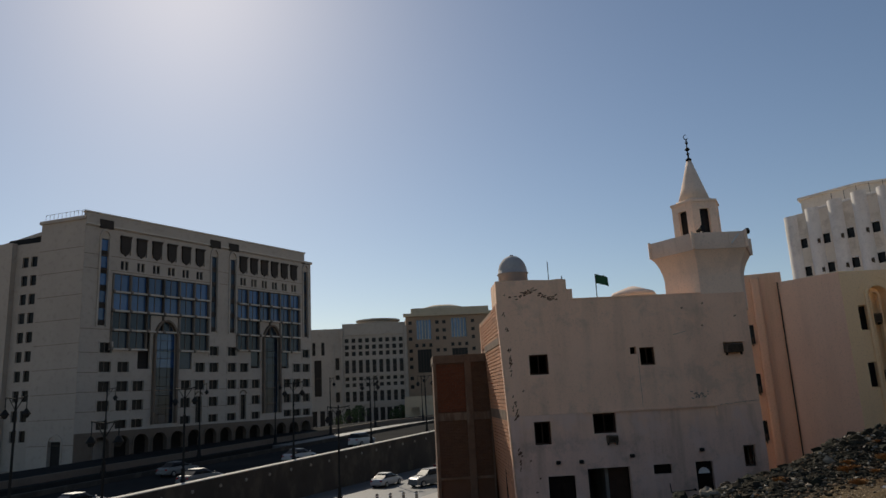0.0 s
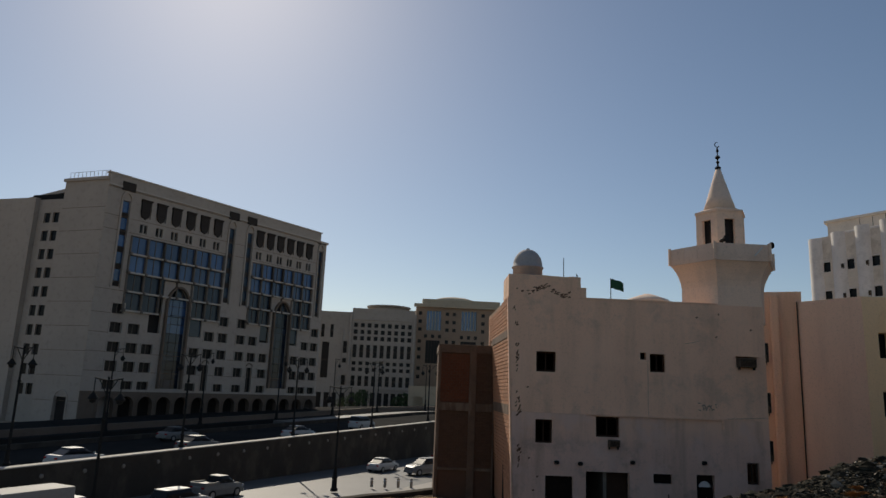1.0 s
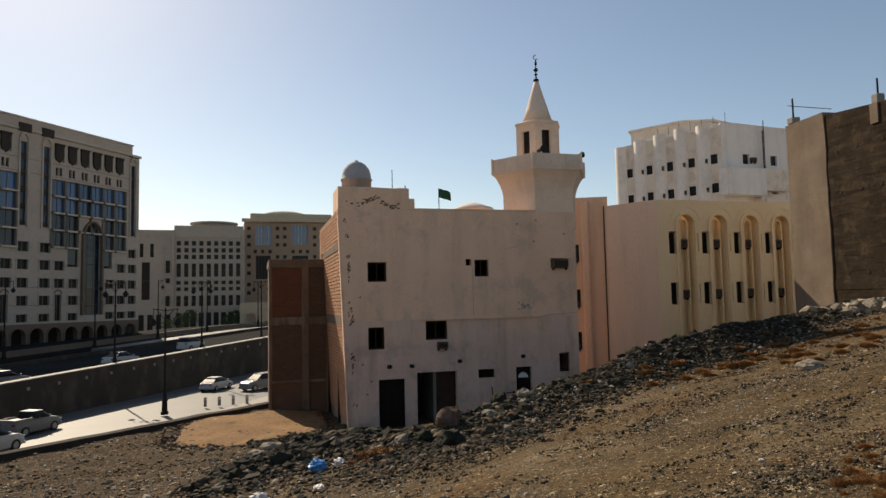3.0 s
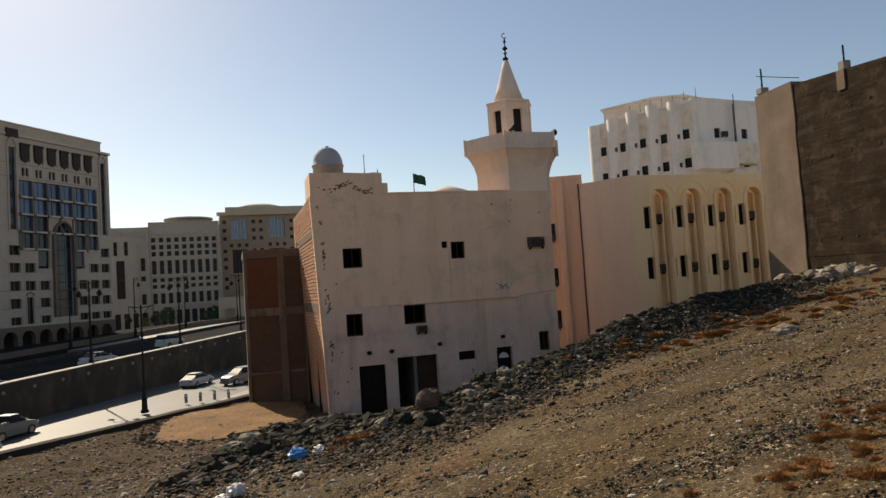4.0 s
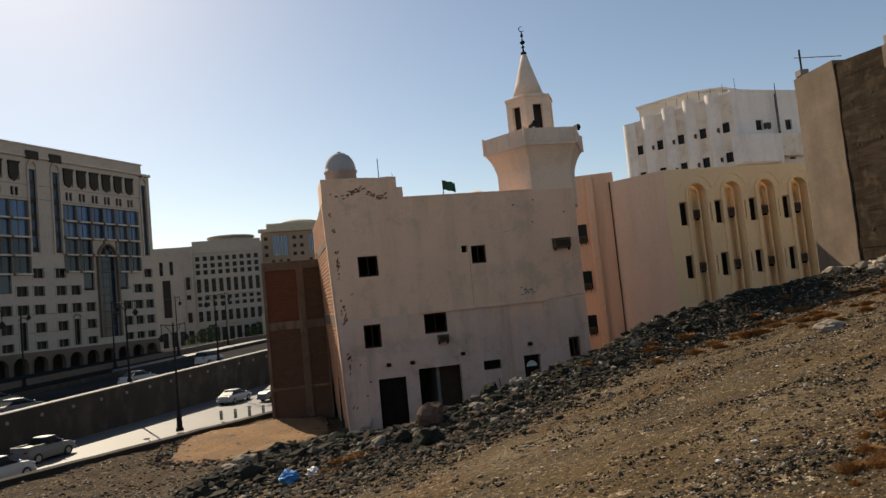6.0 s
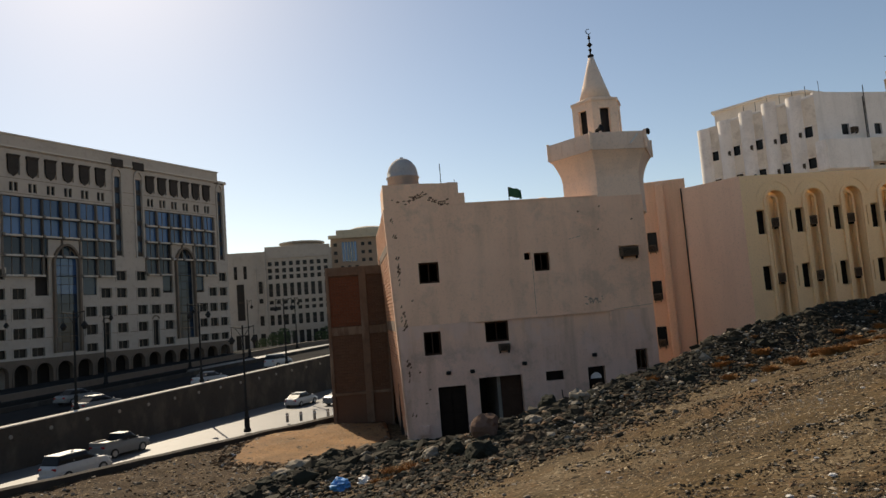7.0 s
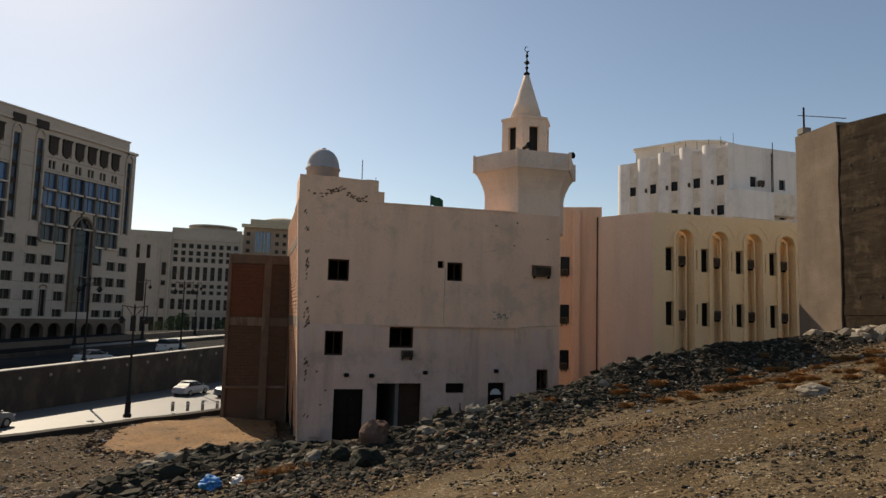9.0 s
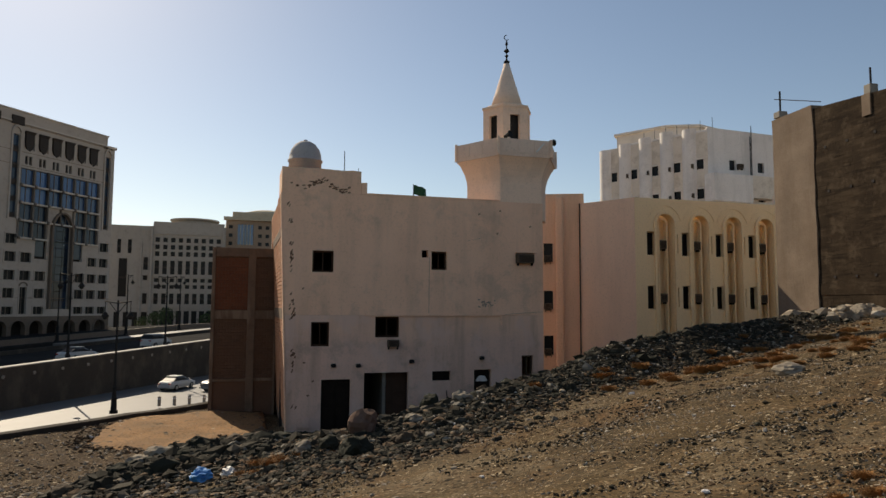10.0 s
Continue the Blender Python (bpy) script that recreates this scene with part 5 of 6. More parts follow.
def glass_bay(box4, n, arch, low):
    """A glazed bay of n columns with pale square frames, about a tall pointed arch in the middle."""
    u0, u1, z0, z1 = box4
    wcol, hrow = (u1 - u0) / n, (z1 - z0) / 4
    for i in range(n):
        for j in range(-1, 4):
            a, b, c, d = u0 + wcol * i, u0 + wcol * (i + 1), z0 + hrow * j, z0 + hrow * (j + 1)
            mid = (a + b) / 2
            if arch[0] < mid < arch[1] and d < arch[3] + 0.4:
                continue
            if j < 0 and not (low[0] < mid < low[1]):
                continue
            p = part("pane", boxes((a + 0.1, b - 0.1, 0.33, 0.4, c + 0.1, d - 0.1)), GLASS_BLUE if j > 1 else GLASS_MID, hotel)
            if j >= 0:
                # mullions take their shadow from the dark colour
                part("mullion", boxes((a - 0.15, a + 0.15, -0.12, 0.34, c, d)), HOTEL_SHADE, p)
                if i == n - 1 or arch[0] < mid + wcol < arch[1]:
                    part("mullion", boxes((b - 0.15, b + 0.15, -0.12, 0.34, c, d)), HOTEL_SHADE, p)
                part("sash", boxes(((a + b) / 2 - 0.05, (a + b) / 2 + 0.05, 0.25, 0.34, c + 0.3, d - 0.1)), HOTEL_SHADE, p)
                part("ledge", boxes((a - 0.12, b + 0.12, -0.42, 0.34, c - 0.12, c + 0.16)), HOTEL_P, p)
                part("knob", boxes((a - 0.2, a + 0.2, -0.62, -0.3, c - 0.22, c + 0.3), bevel=0.06), HOTEL_SHADE, p)
    a0, a1, c0, c1 = arch
    part("arch_panel", band(bmesh.new(), [(a0 - 0.3, c0)] + [(a0 - 0.3, c1 + 0.9)] * 8 + [((a0 + a1) / 2, c1 + 0.9)] + [(a1 + 0.3, c1 + 0.9)] * 8 + [(a1 + 0.3, c0)], arch_points(a0 + 0.5, a1 - 0.5, c0, c1, True, 8), 0.05, 0.5), HOTEL, hotel)
    # moulding coloured dark to paint the shade of the arch's reveal
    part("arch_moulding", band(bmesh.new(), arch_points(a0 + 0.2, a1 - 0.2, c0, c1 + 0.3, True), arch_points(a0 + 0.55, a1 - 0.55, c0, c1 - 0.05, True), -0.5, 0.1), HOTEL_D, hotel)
    z = c0
    while z < c1 - 0.2:
        h = min(1.5, c1 - z)
        for k in range(3):
            wd = (a1 - a0 - 1.0) / 3
            part("pane", boxes((a0 + 0.5 + wd * k + 0.04, a0 + 0.5 + wd * (k + 1) - 0.04, 0.42, 0.46, z + 0.04, z + h - 0.04)), GLASS_BLUE if z > 12 and a0 < 20 else GLASS_MID, hotel)
        z += 1.5


glass_bay(GA, 6, AA, (7.4, 17.6))
glass_bay(GB, 6, AB, (30.6, 40.2))
# dark sheet behind the panes carries the darkness of unlit rooms
part("core", boxes((-2.2, HL - 0.5, 1.0, 1.3, 3.6, 35.1)), UNLIT, hotel)
part("roof", boxes((-2.2, HL - 1.9, 0.7, 26, 35.6, 36.2)), HOTEL, hotel)
part("wall_end", boxes((HL - 0.5, HL, 0.61, 26, -2.2, 35.0)), HOTEL, hotel)
part("wall_back", boxes((-2.2, HL, 25.5, 26, -2.2, 35.6)), HOTEL, hotel)
# blank end wall and its arched door
end = thing("hotel_end", "blank beige stone end wall of the hotel with an arched door", "hotel", (-61.6, 75.39, 0), math.degrees(math.atan2(72.4 - 75.9, -53.4 + 63.0)))
part("wall", face_wall(bmesh.new(), 0, 8.7, -2.2, 36.0, [(4.1, 6.5, -2.2, 2.6)], 0.5), HOTEL, end)
# near-black sheet paints the shade inside the arched door
part("door_back", boxes((3.9, 6.7, 0.52, 0.58, -2.2, 3)), UNLIT, end)
part("arch_moulding", band(bmesh.new(), arch_points(3.85, 6.75, -2.2, 3.7), arch_points(4.1, 6.5, -2.2, 3.45), -0.12, 0.05), HOTEL, end)
part("cap", boxes((-0.2, 8.7, -0.3, 2, 36.0, 36.5)), HOTEL, end)
for k in range(9):
    part("joint", boxes((0, 8.7, -0.03, 0.0, 2.0 + 3.7 * k, 2.06 + 3.7 * k)), HOTEL_D, end)
for k in range(11):
    part("rail", rod(bmesh.new(), (0.4 + 0.8 * k, 0.3, 36.5), (0.4 + 0.8 * k, 0.3, 37.6), 0.03, seg=5), IRON, end)
part("rail", rod(bmesh.new(), (0.4, 0.3, 37.6), (8.5, 0.3, 37.6), 0.03, seg=5), IRON, end)
part("body", boxes((0, 8.5, 0.6, 8, -2.2, 35.8)), HOTEL, end)
wing2 = thing("hotel_wing", "lower beige stone hotel wing with paired dark windows", "hotel", (-75.9, 82.62, 0), math.degrees(math.atan2(78 - 82.4, -62 + 75.2)))
wh2 = [(u, u + 1.25, 2.6 + 3.05 * k, 4.3 + 3.05 * k) for u in (9.9, 11.7) for k in range(10)]
part("wall", face_wall(bmesh.new(), 0, 16, -2.2, 34, wh2, 0.5), HOTEL, wing2)
for a, b, z0, z1 in wh2:
    part("window", boxes((a, b, 0.3, 0.34, z0, z1)), GLASS_DARK, wing2)
part("recess_frame", boxes((0, 8.6, -0.9, -0.004, -2.2, 34.2)), HOTEL, wing2)
part("roof_plant", boxes((4.5, 12.5, 2, 6, 34.05, 35.6), bevel=0.2), IRON, wing2)
part("body", boxes((0, 16, 0.6, 12, -2.2, 33.8)), HOTEL, wing2)
wing3 = thing("hotel_wing", "far low beige hotel wing with a tall dark window", "hotel", (-96, 90, 0), -18)
wh3 = [(15.0, 16.8, 2, 15), (15.0, 15.8, 17.4, 18.6), (16.3, 17.1, 17.4, 18.6), (15.0, 15.8, 20.0, 21.4), (16.3, 17.1, 20.0, 21.4)]
part("wall", face_wall(bmesh.new(), 0, 22, -2.2, 25.5, wh3, 0.5), HOTEL, wing3)
for a, b, z0, z1 in wh3:
    part("window", boxes((a, b, 0.3, 0.34, z0, z1)), GLASS_DARK, wing3)
part("body", boxes((0, 22, 0.6, 12, -2.2, 25.3)), HOTEL, wing3)
part("cap", boxes((0, 22, -0.4, 0.6, 25.5, 26)), HOTEL, wing3)

# ---- two hotels farther along the road ----
h2 = thing("hotel", "distant grey stone hotel with small windows and round roof rim", "hotel", (-36, 185, 0), 3)
sw2 = []
for k in range(9):
    u = 10.9 + 2.12 * k
    sw2 += [(u, u + 1.2, z, z + 1.35) for z in (24.0, 21.9, 19.9)] + [(u, u + 1.2, 14.6, 18.6)] + [(u, u + 1.2, z, z + 1.1) for z in (12.3, 10.4)] + [(u, u + 1.2, 5.9, 9.0), (u - 0.1, u + 1.35, -1, 3.9)]
sw2 += [(1.4, 3.6, 8.0, 19.0)] + [(u, u + 1.0, 20.5, 24.5) for u in (0.8, 3.6)] + [(u, u + 1.5, -1, 3.6) for u in (0.6, 3.0, 5.4, 7.8)] + [(7.9, 9.1, 15.8, 19.5), (7.9, 9.1, 12.8, 14.2), (7.9, 9.1, 6, 9)]
part("wall", face_wall(bmesh.new(), -14, 30, -2, 28.6, sw2, 0.5), HOTEL2, h2)
for a, b, z0, z1 in sw2:
    part("window", boxes((a, b, 0.3, 0.34, z0, z1)), GLASS_DARK, h2)
part("body", boxes((-14, 30, 0.9, 20, -2, 28.4)), HOTEL2, h2)
for a, b, z0, z1 in sw2:
    if z0 > 0:
        part("surround", band(bmesh.new(), [(a - 0.22, z0), (a - 0.22, z1 + 0.2), (b + 0.22, z1 + 0.2), (b + 0.22, z0)], [(a, z0), (a, z1), (b, z1), (b, z0)], -0.14, 0.05), HOTEL2, h2)
    if z1 - z0 > 3 and z0 > 5:
        part("transom", boxes((a, b, 0.1, 0.29, (z0 + z1) / 2 - 0.25, (z0 + z1) / 2 + 0.25)), MASH, h2)
for k in range(5):
    part("roof_arch", band(bmesh.new(), arch_points(0.5 + 2 * k, 2.3 + 2 * k, 25.5, 27.6), arch_points(0.8 + 2 * k, 2.0 + 2 * k, 25.5, 27.3), -0.15, 0.0), HOTEL2, h2)
for q in ((9.6, 10.2, -0.6, 0.0, -2, 28.6), (29.5, 30.1, -0.4, 0, -2, 28.6), (6.8, 7.4, -0.4, 0, -2, 24)):
    part("pier", boxes(q), HOTEL2, h2)
part("parapet", boxes((10.2, 30, 0, 0.4, 28.61, 30.0), *[(10.6 + 1.9 * k, 11.6 + 1.9 * k, -0.03, 0.0, 29.0, 29.6) for k in range(10)]), HOTEL2, h2)
for z in (13.7, 4.9, 26.3):
    part("ledge", boxes((10.2, 29.5, -0.35, 0, z, z + 0.3)), HOTEL2, h2)
rim = lathe(bmesh.new(), [(6.0, 30.0), (6.2, 30.8), (7.2, 31.2), (7.2, 31.6), (2, 31.9)], 21.5, 8, 28)
part("roof_rim", rim, HOTEL2, h2, "thin round overhanging roof rim")
part("end_wall", boxes((30.0, 30.5, 0.5, 20, -2, 29)), HOTEL2, h2)

h3 = thing("hotel", "distant tan stone hotel with glazed bays and a pale cornice", "hotel", (-6.0, 205, 0), 2)
s3 = [(3.6, 8.7, 25.6, 32.3), (15.6, 21.0, 26.0, 32.6), (3.7, 8.6, 14.4, 22.2), (15.6, 21, 14.4, 22.2)]
for u in (0.9, 10.2, 12.6, 22.6):
    s3 += [(u, u + 1.2, z, z + 1.2) for z in (30.8, 28.0, 25.3, 21.2, 18.5, 15.8, 12.0, 9.2)]
s3 += [(u, u + 1.1, 23.0, 24.2) for u in (3.0, 5.4, 7.8, 15.4, 17.8, 20.2)]
part("wall", face_wall(bmesh.new(), 0, 29, -2, 33.5, s3, 0.6), HOTEL3, h3)
for a, b, z0, z1 in s3:
    if b - a > 3:
        n = 5
        for k in range(n):
            wd = (b - a) / n
            p = part("pane", boxes((a + wd * k + 0.1, a + wd * (k + 1) - 0.1, 0.3, 0.36, z0, z1)), GLASS_BLUE if z0 > 24 else GLASS_DARK, h3)
            part("mullion", boxes((a + wd * k - 0.1, a + wd * k + 0.1, 0.1, 0.3, z0, z1)), HOTEL3_T if z0 > 24 else MASH, p)
    else:
        part("window", boxes((a, b, 0.3, 0.34, z0, z1)), GLASS_DARK, h3)
part("cornice", boxes((-0.8, 29.8, -1.2, 0.6, 33.5, 34.6), (2.0, 29, -0.2, 4, 34.6, 36.4), bevel=0.1), HOTEL3_T, h3)
dm = lathe(bmesh.new(), [(8, 36.4), (7.4, 37.2), (5.0, 37.9), (1.0, 38.1)], 13.5, 9, 24)
part("low_dome", dm, HOTEL3_T, h3)
part("body", boxes((0, 29, 0.9, 24, -2, 33.4)), HOTEL3, h3)
gatehouse = thing("gatehouse", "low pale stone gatehouse with one arched opening", "building", (-6.8, 172, 0), 2)
part("wall", face_wall(bmesh.new(), 0, 18, -1.8, 6.6, [(1.6, 4.2, -1.8, 3.4)], 0.6), HOTEL3_T, gatehouse)
part("arch_moulding", band(bmesh.new(), arch_points(1.3, 4.5, -1.8, 4.7), arch_points(1.6, 4.2, -1.8, 4.4), -0.1, 0.05), HOTEL3_T, gatehouse)
part("back", boxes((0, 18, 2.5, 3, -1.8, 6.4)), HOTEL3_T, gatehouse)

# ---- forecourt wall, paler strip painting the sunlit road, kerbs ----
strip("wall_forecourt", -60, 140, 26.5, 26.9, lambda s: upper(s) + 0.9, lambda s: upper(s) + 0.9, HOTEL_D, "low boundary wall before the hotel", "wall", 40, 2.4)
# lighter asphalt paints the sunlit end of the upper road
strip("road", 38, 240, 17.2, 24.5, lambda s: upper(s) + 0.05, lambda s: upper(s) + 0.05, ASPHALT, "strip beyond the main road, paler to paint sunlit asphalt", "road", 20, 0.4)
# forecourt coloured dark for the hotel's shade
strip("pavement", -120, 260, 25.0, 44, lambda s: upper(s) + 0.12, lambda s: upper(s) + 0.12, ASPHALT_SHADE, "paved forecourt, the hotel's shade put into its colour", "pavement", 30, 1.2)
strip("pavement", -120, 120, -34, -14.5, lambda s: -3.34, lambda s: -3.34, PAVING, "worn pale pavement with a raised kerb", "pavement", 4, 0.16)
strip("curb", -120, 260, 16.9, 17.3, lambda s: upper(s) + 0.5, lambda s: upper(s) + 0.5, RETWALL, "low dark median kerb", "kerb", 40, 0.9)
for k in range(44):
    s = -50 + 3.4 * k
    if s < 75:
        lt = thing("wall_light", "small pale round light set in the retaining wall", "wall light", along(s, -0.36, wall_top(s) - 0.75), ROAD_TURN, "lights along the retaining wall")
        part("disc", rod(bmesh.new(), (0, 0, 0), (0, -0.08, 0), 0.17, 0.14, 12), CONC_G, lt)


# ---- street lamps ----
def street_lamp(h, arms):
    e = thing("street_lamp", "tall dark iron street lamp with hanging lanterns", "street lamp", group="street lamps along the road")
    part("base", lathe(bmesh.new(), [(0.32, 0), (0.32, 0.25), (0.24, 0.3), (0.22, 1.1), (0.28, 1.2), (0.17, 1.35), (0.14, 2.0), (0.2, 2.1), (0.11, 2.25)], seg=12), IRON, e)
    part("pole", rod(bmesh.new(), (0, 0, 2.2), (0, 0, h), 0.1, 0.07, 10), IRON, e)
    part("collar", lathe(bmesh.new(), [(0.08, h * 0.72), (0.15, h * 0.73), (0.08, h * 0.74)], seg=10, closed=False), IRON, e)
    for s in arms:
        arm = bmesh.new()
        rod(arm, (0, 0, h - 0.25), (s * 1.25, 0, h - 0.1), 0.045)
        rod(arm, (0, 0, h - 1.1), (s * 0.8, 0, h - 0.2), 0.03)
        rod(arm, (s * 1.2, 0, h - 0.1), (s * 1.2, 0, h - 1.0), 0.03)
        a = part("arm", arm, IRON, e)
        part("lantern", lathe(bmesh.new(), [(0.05, h - 0.95), (0.12, h - 1.02), (0.3, h - 1.3), (0.31, h - 1.36), (0.2, h - 1.4), (0.17, h - 1.55), (0.04, h - 1.62)], s * 1.2, 0, 12), IRON, a)
    return e


lamp = street_lamp(9.3, (1, -1))
lamp.matrix_world = pose(-10.75, 32.6, -3.36, 0, 0, ROAD_TURN + 90)
for p in ((-22.2, 10.2, -3.36), (2.4, 58.0, -3.36)):
    copy_thing(lamp, pose(*p, 0, 0, ROAD_TURN + 90))
for s in (-33.5, -18, -2.5, 13, 28.8, 44.3, 60, 78, 100):
    x, y, z = along(s, 0.7, upper(s))
    copy_thing(lamp, pose(x, y, z, 0, 0, ROAD_TURN + 90))
single = street_lamp(10.0, (1,))
x, y, z = along(-8, 25.6, upper(-8))
single.matrix_world = pose(x, y, z, 0, 0, ROAD_TURN)
for s in (-36, -22, 9, 24, 40, 55, 70, 90, 120):
    x, y, z = along(s, 25.6, upper(s) + 0.1)
    copy_thing(single, pose(x, y, z, 0, 0, ROAD_TURN))
bol = thing("bollard", "short pale concrete bollard on the pavement", "bollard", (-7.6, 36.0, -3.34), group="bollards beside the road")
part("post", lathe(bmesh.new(), [(0.14, 0), (0.14, 0.75), (0.12, 0.82), (0.05, 0.86)], seg=12), CONC_G, bol)
part("cap", lathe(bmesh.new(), [(0.15, 0.6), (0.16, 0.62), (0.15, 0.68)], seg=12, closed=False), LINE_W, bol)
for k in range(1, 4):
    copy_thing(bol, pose(-7.6 + 1.25 * k, 36.0 + 0.1 * k, -3.34))


# ---- vehicles ----
def wheel(parent, x, y, r=0.33):
    t = part("tyre", rod(bmesh.new(), (x, y - 0.11, r), (x, y + 0.11, r), r, r, 20), TYRE, parent)
    part("rim", rod(bmesh.new(), (x, y - 0.12, r), (x, y + 0.12, r), r * 0.62, r * 0.62, 14), RIM, t)


def loft(sections):
    """A body from cross sections (x, half width, low z, high z, tuck) along its length."""
    bm = bmesh.new()
    rings = []
    for x, w, z0, z1, tuck in sections:
        zm = z0 + (z1 - z0) * 0.55
        rings.append([bm.verts.new(p) for p in ((x, -w * 0.94, z0), (x, -w, zm), (x, -w * tuck, z1), (x, w * tuck, z1), (x, w, zm), (x, w * 0.94, z0))])
    for a, b in zip(rings, rings[1:]):
        for k in range(6):
            bm.faces.new((a[k], a[(k + 1) % 6], b[(k + 1) % 6], b[k]))
    bm.faces.new(rings[0]), bm.faces.new(rings[-1][::-1])
    bmesh.ops.recalc_face_normals(bm, faces=bm.faces[:])
    bmesh.ops.bevel(bm, geom=bm.edges[:], offset=0.035, segments=1, affect="EDGES")
    return bm


def car(kind, paint, label, at, turn):
    e = thing("pickup_truck" if kind == "pickup" else "car", label, "pickup truck" if kind == "pickup" else "car", at, turn)
    hi = {"sedan": 0.0, "suv": 0.22, "pickup": 0.2}[kind]
    body = [(-2.3, 0.72, 0.42, 0.78 + hi, 0.86), (-2.15, 0.84, 0.28, 0.98 + hi, 0.88), (-1.2, 0.9, 0.24, 1.0 + hi, 0.93), (0.9, 0.9, 0.24, 0.95 + hi, 0.93), (1.9, 0.86, 0.26, 0.84 + hi, 0.88), (2.3, 0.72, 0.34, 0.66 + hi, 0.86)]
    part("body", loft(body), paint, e)
    top = {"sedan": [(-1.75, 0.78, 0.98, 1.0, 0.9), (-1.0, 0.8, 0.98, 1.42, 0.76), (0.1, 0.8, 0.97, 1.46, 0.76), (1.05, 0.8, 0.95, 0.97, 0.9)],
           "suv": [(-2.12, 0.8, 1.2, 1.22, 0.92), (-1.9, 0.82, 1.2, 1.74, 0.8), (0.2, 0.82, 1.18, 1.78, 0.8), (1.05, 0.8, 1.16, 1.18, 0.9)],
           "pickup": [(-0.55, 0.8, 1.18, 1.2, 0.9), (-0.4, 0.82, 1.18, 1.7, 0.8), (0.45, 0.82, 1.17, 1.72, 0.8), (1.15, 0.8, 1.15, 1.17, 0.9)]}[kind]
    cabin = part("cabin", loft(top), GLASS_DARK, e, "dark tinted glass")
    (xa, _, _, za, _), (xb, _, _, zb, _) = top[1], top[2]
    part("roof", boxes((xa - 0.05, xb + 0.05, -0.64, 0.64, max(za, zb) - 0.03, max(za, zb) + 0.025), bevel=0.02), paint, cabin)
    for y in (-0.78, 0.78):
        part("pillar", rod(bmesh.new(), (xa * 0.5 + xb * 0.5, y, za - 0.48), (xa * 0.5 + xb * 0.5, y * 0.82, za), 0.04), paint, cabin)
    if kind == "pickup":
        part("bed", boxes((-2.2, -0.65, -0.75, 0.75, 1.19, 1.22), (-2.2, -0.65, -0.86, -0.78, 1.1, 1.35), (-2.2, -0.65, 0.78, 0.86, 1.1, 1.35), (-2.24, -2.16, -0.8, 0.8, 0.8, 1.34)), paint, e)
    r = 0.32 + hi * 0.25
    for x in (-1.4, 1.4):
        for y in (-0.8, 0.8):
            wheel(e, x, y, r)
    for y in (-0.6, 0.6):
        part("headlight", boxes((2.12, 2.28, y - 0.18, y + 0.18, 0.58 + hi, 0.7 + hi), bevel=0.02), LAMP_CLEAR, e)
        part("tail_light", boxes((-2.3, -2.2, y - 0.16, y + 0.16, 0.68 + hi, 0.84 + hi), bevel=0.02), LAMP_RED, e)
        part("mirror", boxes((0.75, 0.9, y * 1.62 - 0.08, y * 1.62 + 0.08, 1.0 + hi, 1.14 + hi), bevel=0.02), paint, e)
    part("bumper", boxes((2.2, 2.36, -0.75, 0.75, 0.3, 0.52), bevel=0.03), paint, e)
    part("bumper", boxes((-2.38, -2.22, -0.75, 0.75, 0.34, 0.56), bevel=0.03), paint, e)
    return e


car("suv", CAR_SILVER, "silver estate car parked by the annex", (-2.6, 48.5, -3.5), ROAD_TURN + 160)
car("sedan", CAR_WHITE, "white saloon car on the service road", along(22.3, -5.3, -3.5), ROAD_TURN)
car("pickup", CAR_SILVER, "grey pickup truck on the service road", along(-3.5, -5.0, -3.5), ROAD_TURN)
car("suv", CAR_WHITE, "white off-road car with dark windows on the road", along(-10.5, -8.3, -3.5), ROAD_TURN)
car("sedan", CAR_BLACK, "black saloon car on the service road", along(38.0, -5.3, -3.5), ROAD_TURN)
car("sedan", CAR_WHITE, "white saloon car on the main road", along(19.5, 5.0, upper(19.5)), ROAD_TURN)
car("suv", CAR_WHITE, "white estate car on the main road", along(35.5, 6.5, upper(35.5)), ROAD_TURN)
car("sedan", CAR_SILVER, "silver saloon car on the main road", along(3.0, 4.2, upper(3)), ROAD_TURN)
car("sedan", CAR_WHITE, "white saloon car behind the wall coping", along(-10.5, 3.6, upper(-10.5)), ROAD_TURN)
car("sedan", CAR_SILVER, "grey saloon car far along the main road", along(8.5, 13, upper(8.5)), ROAD_TURN)


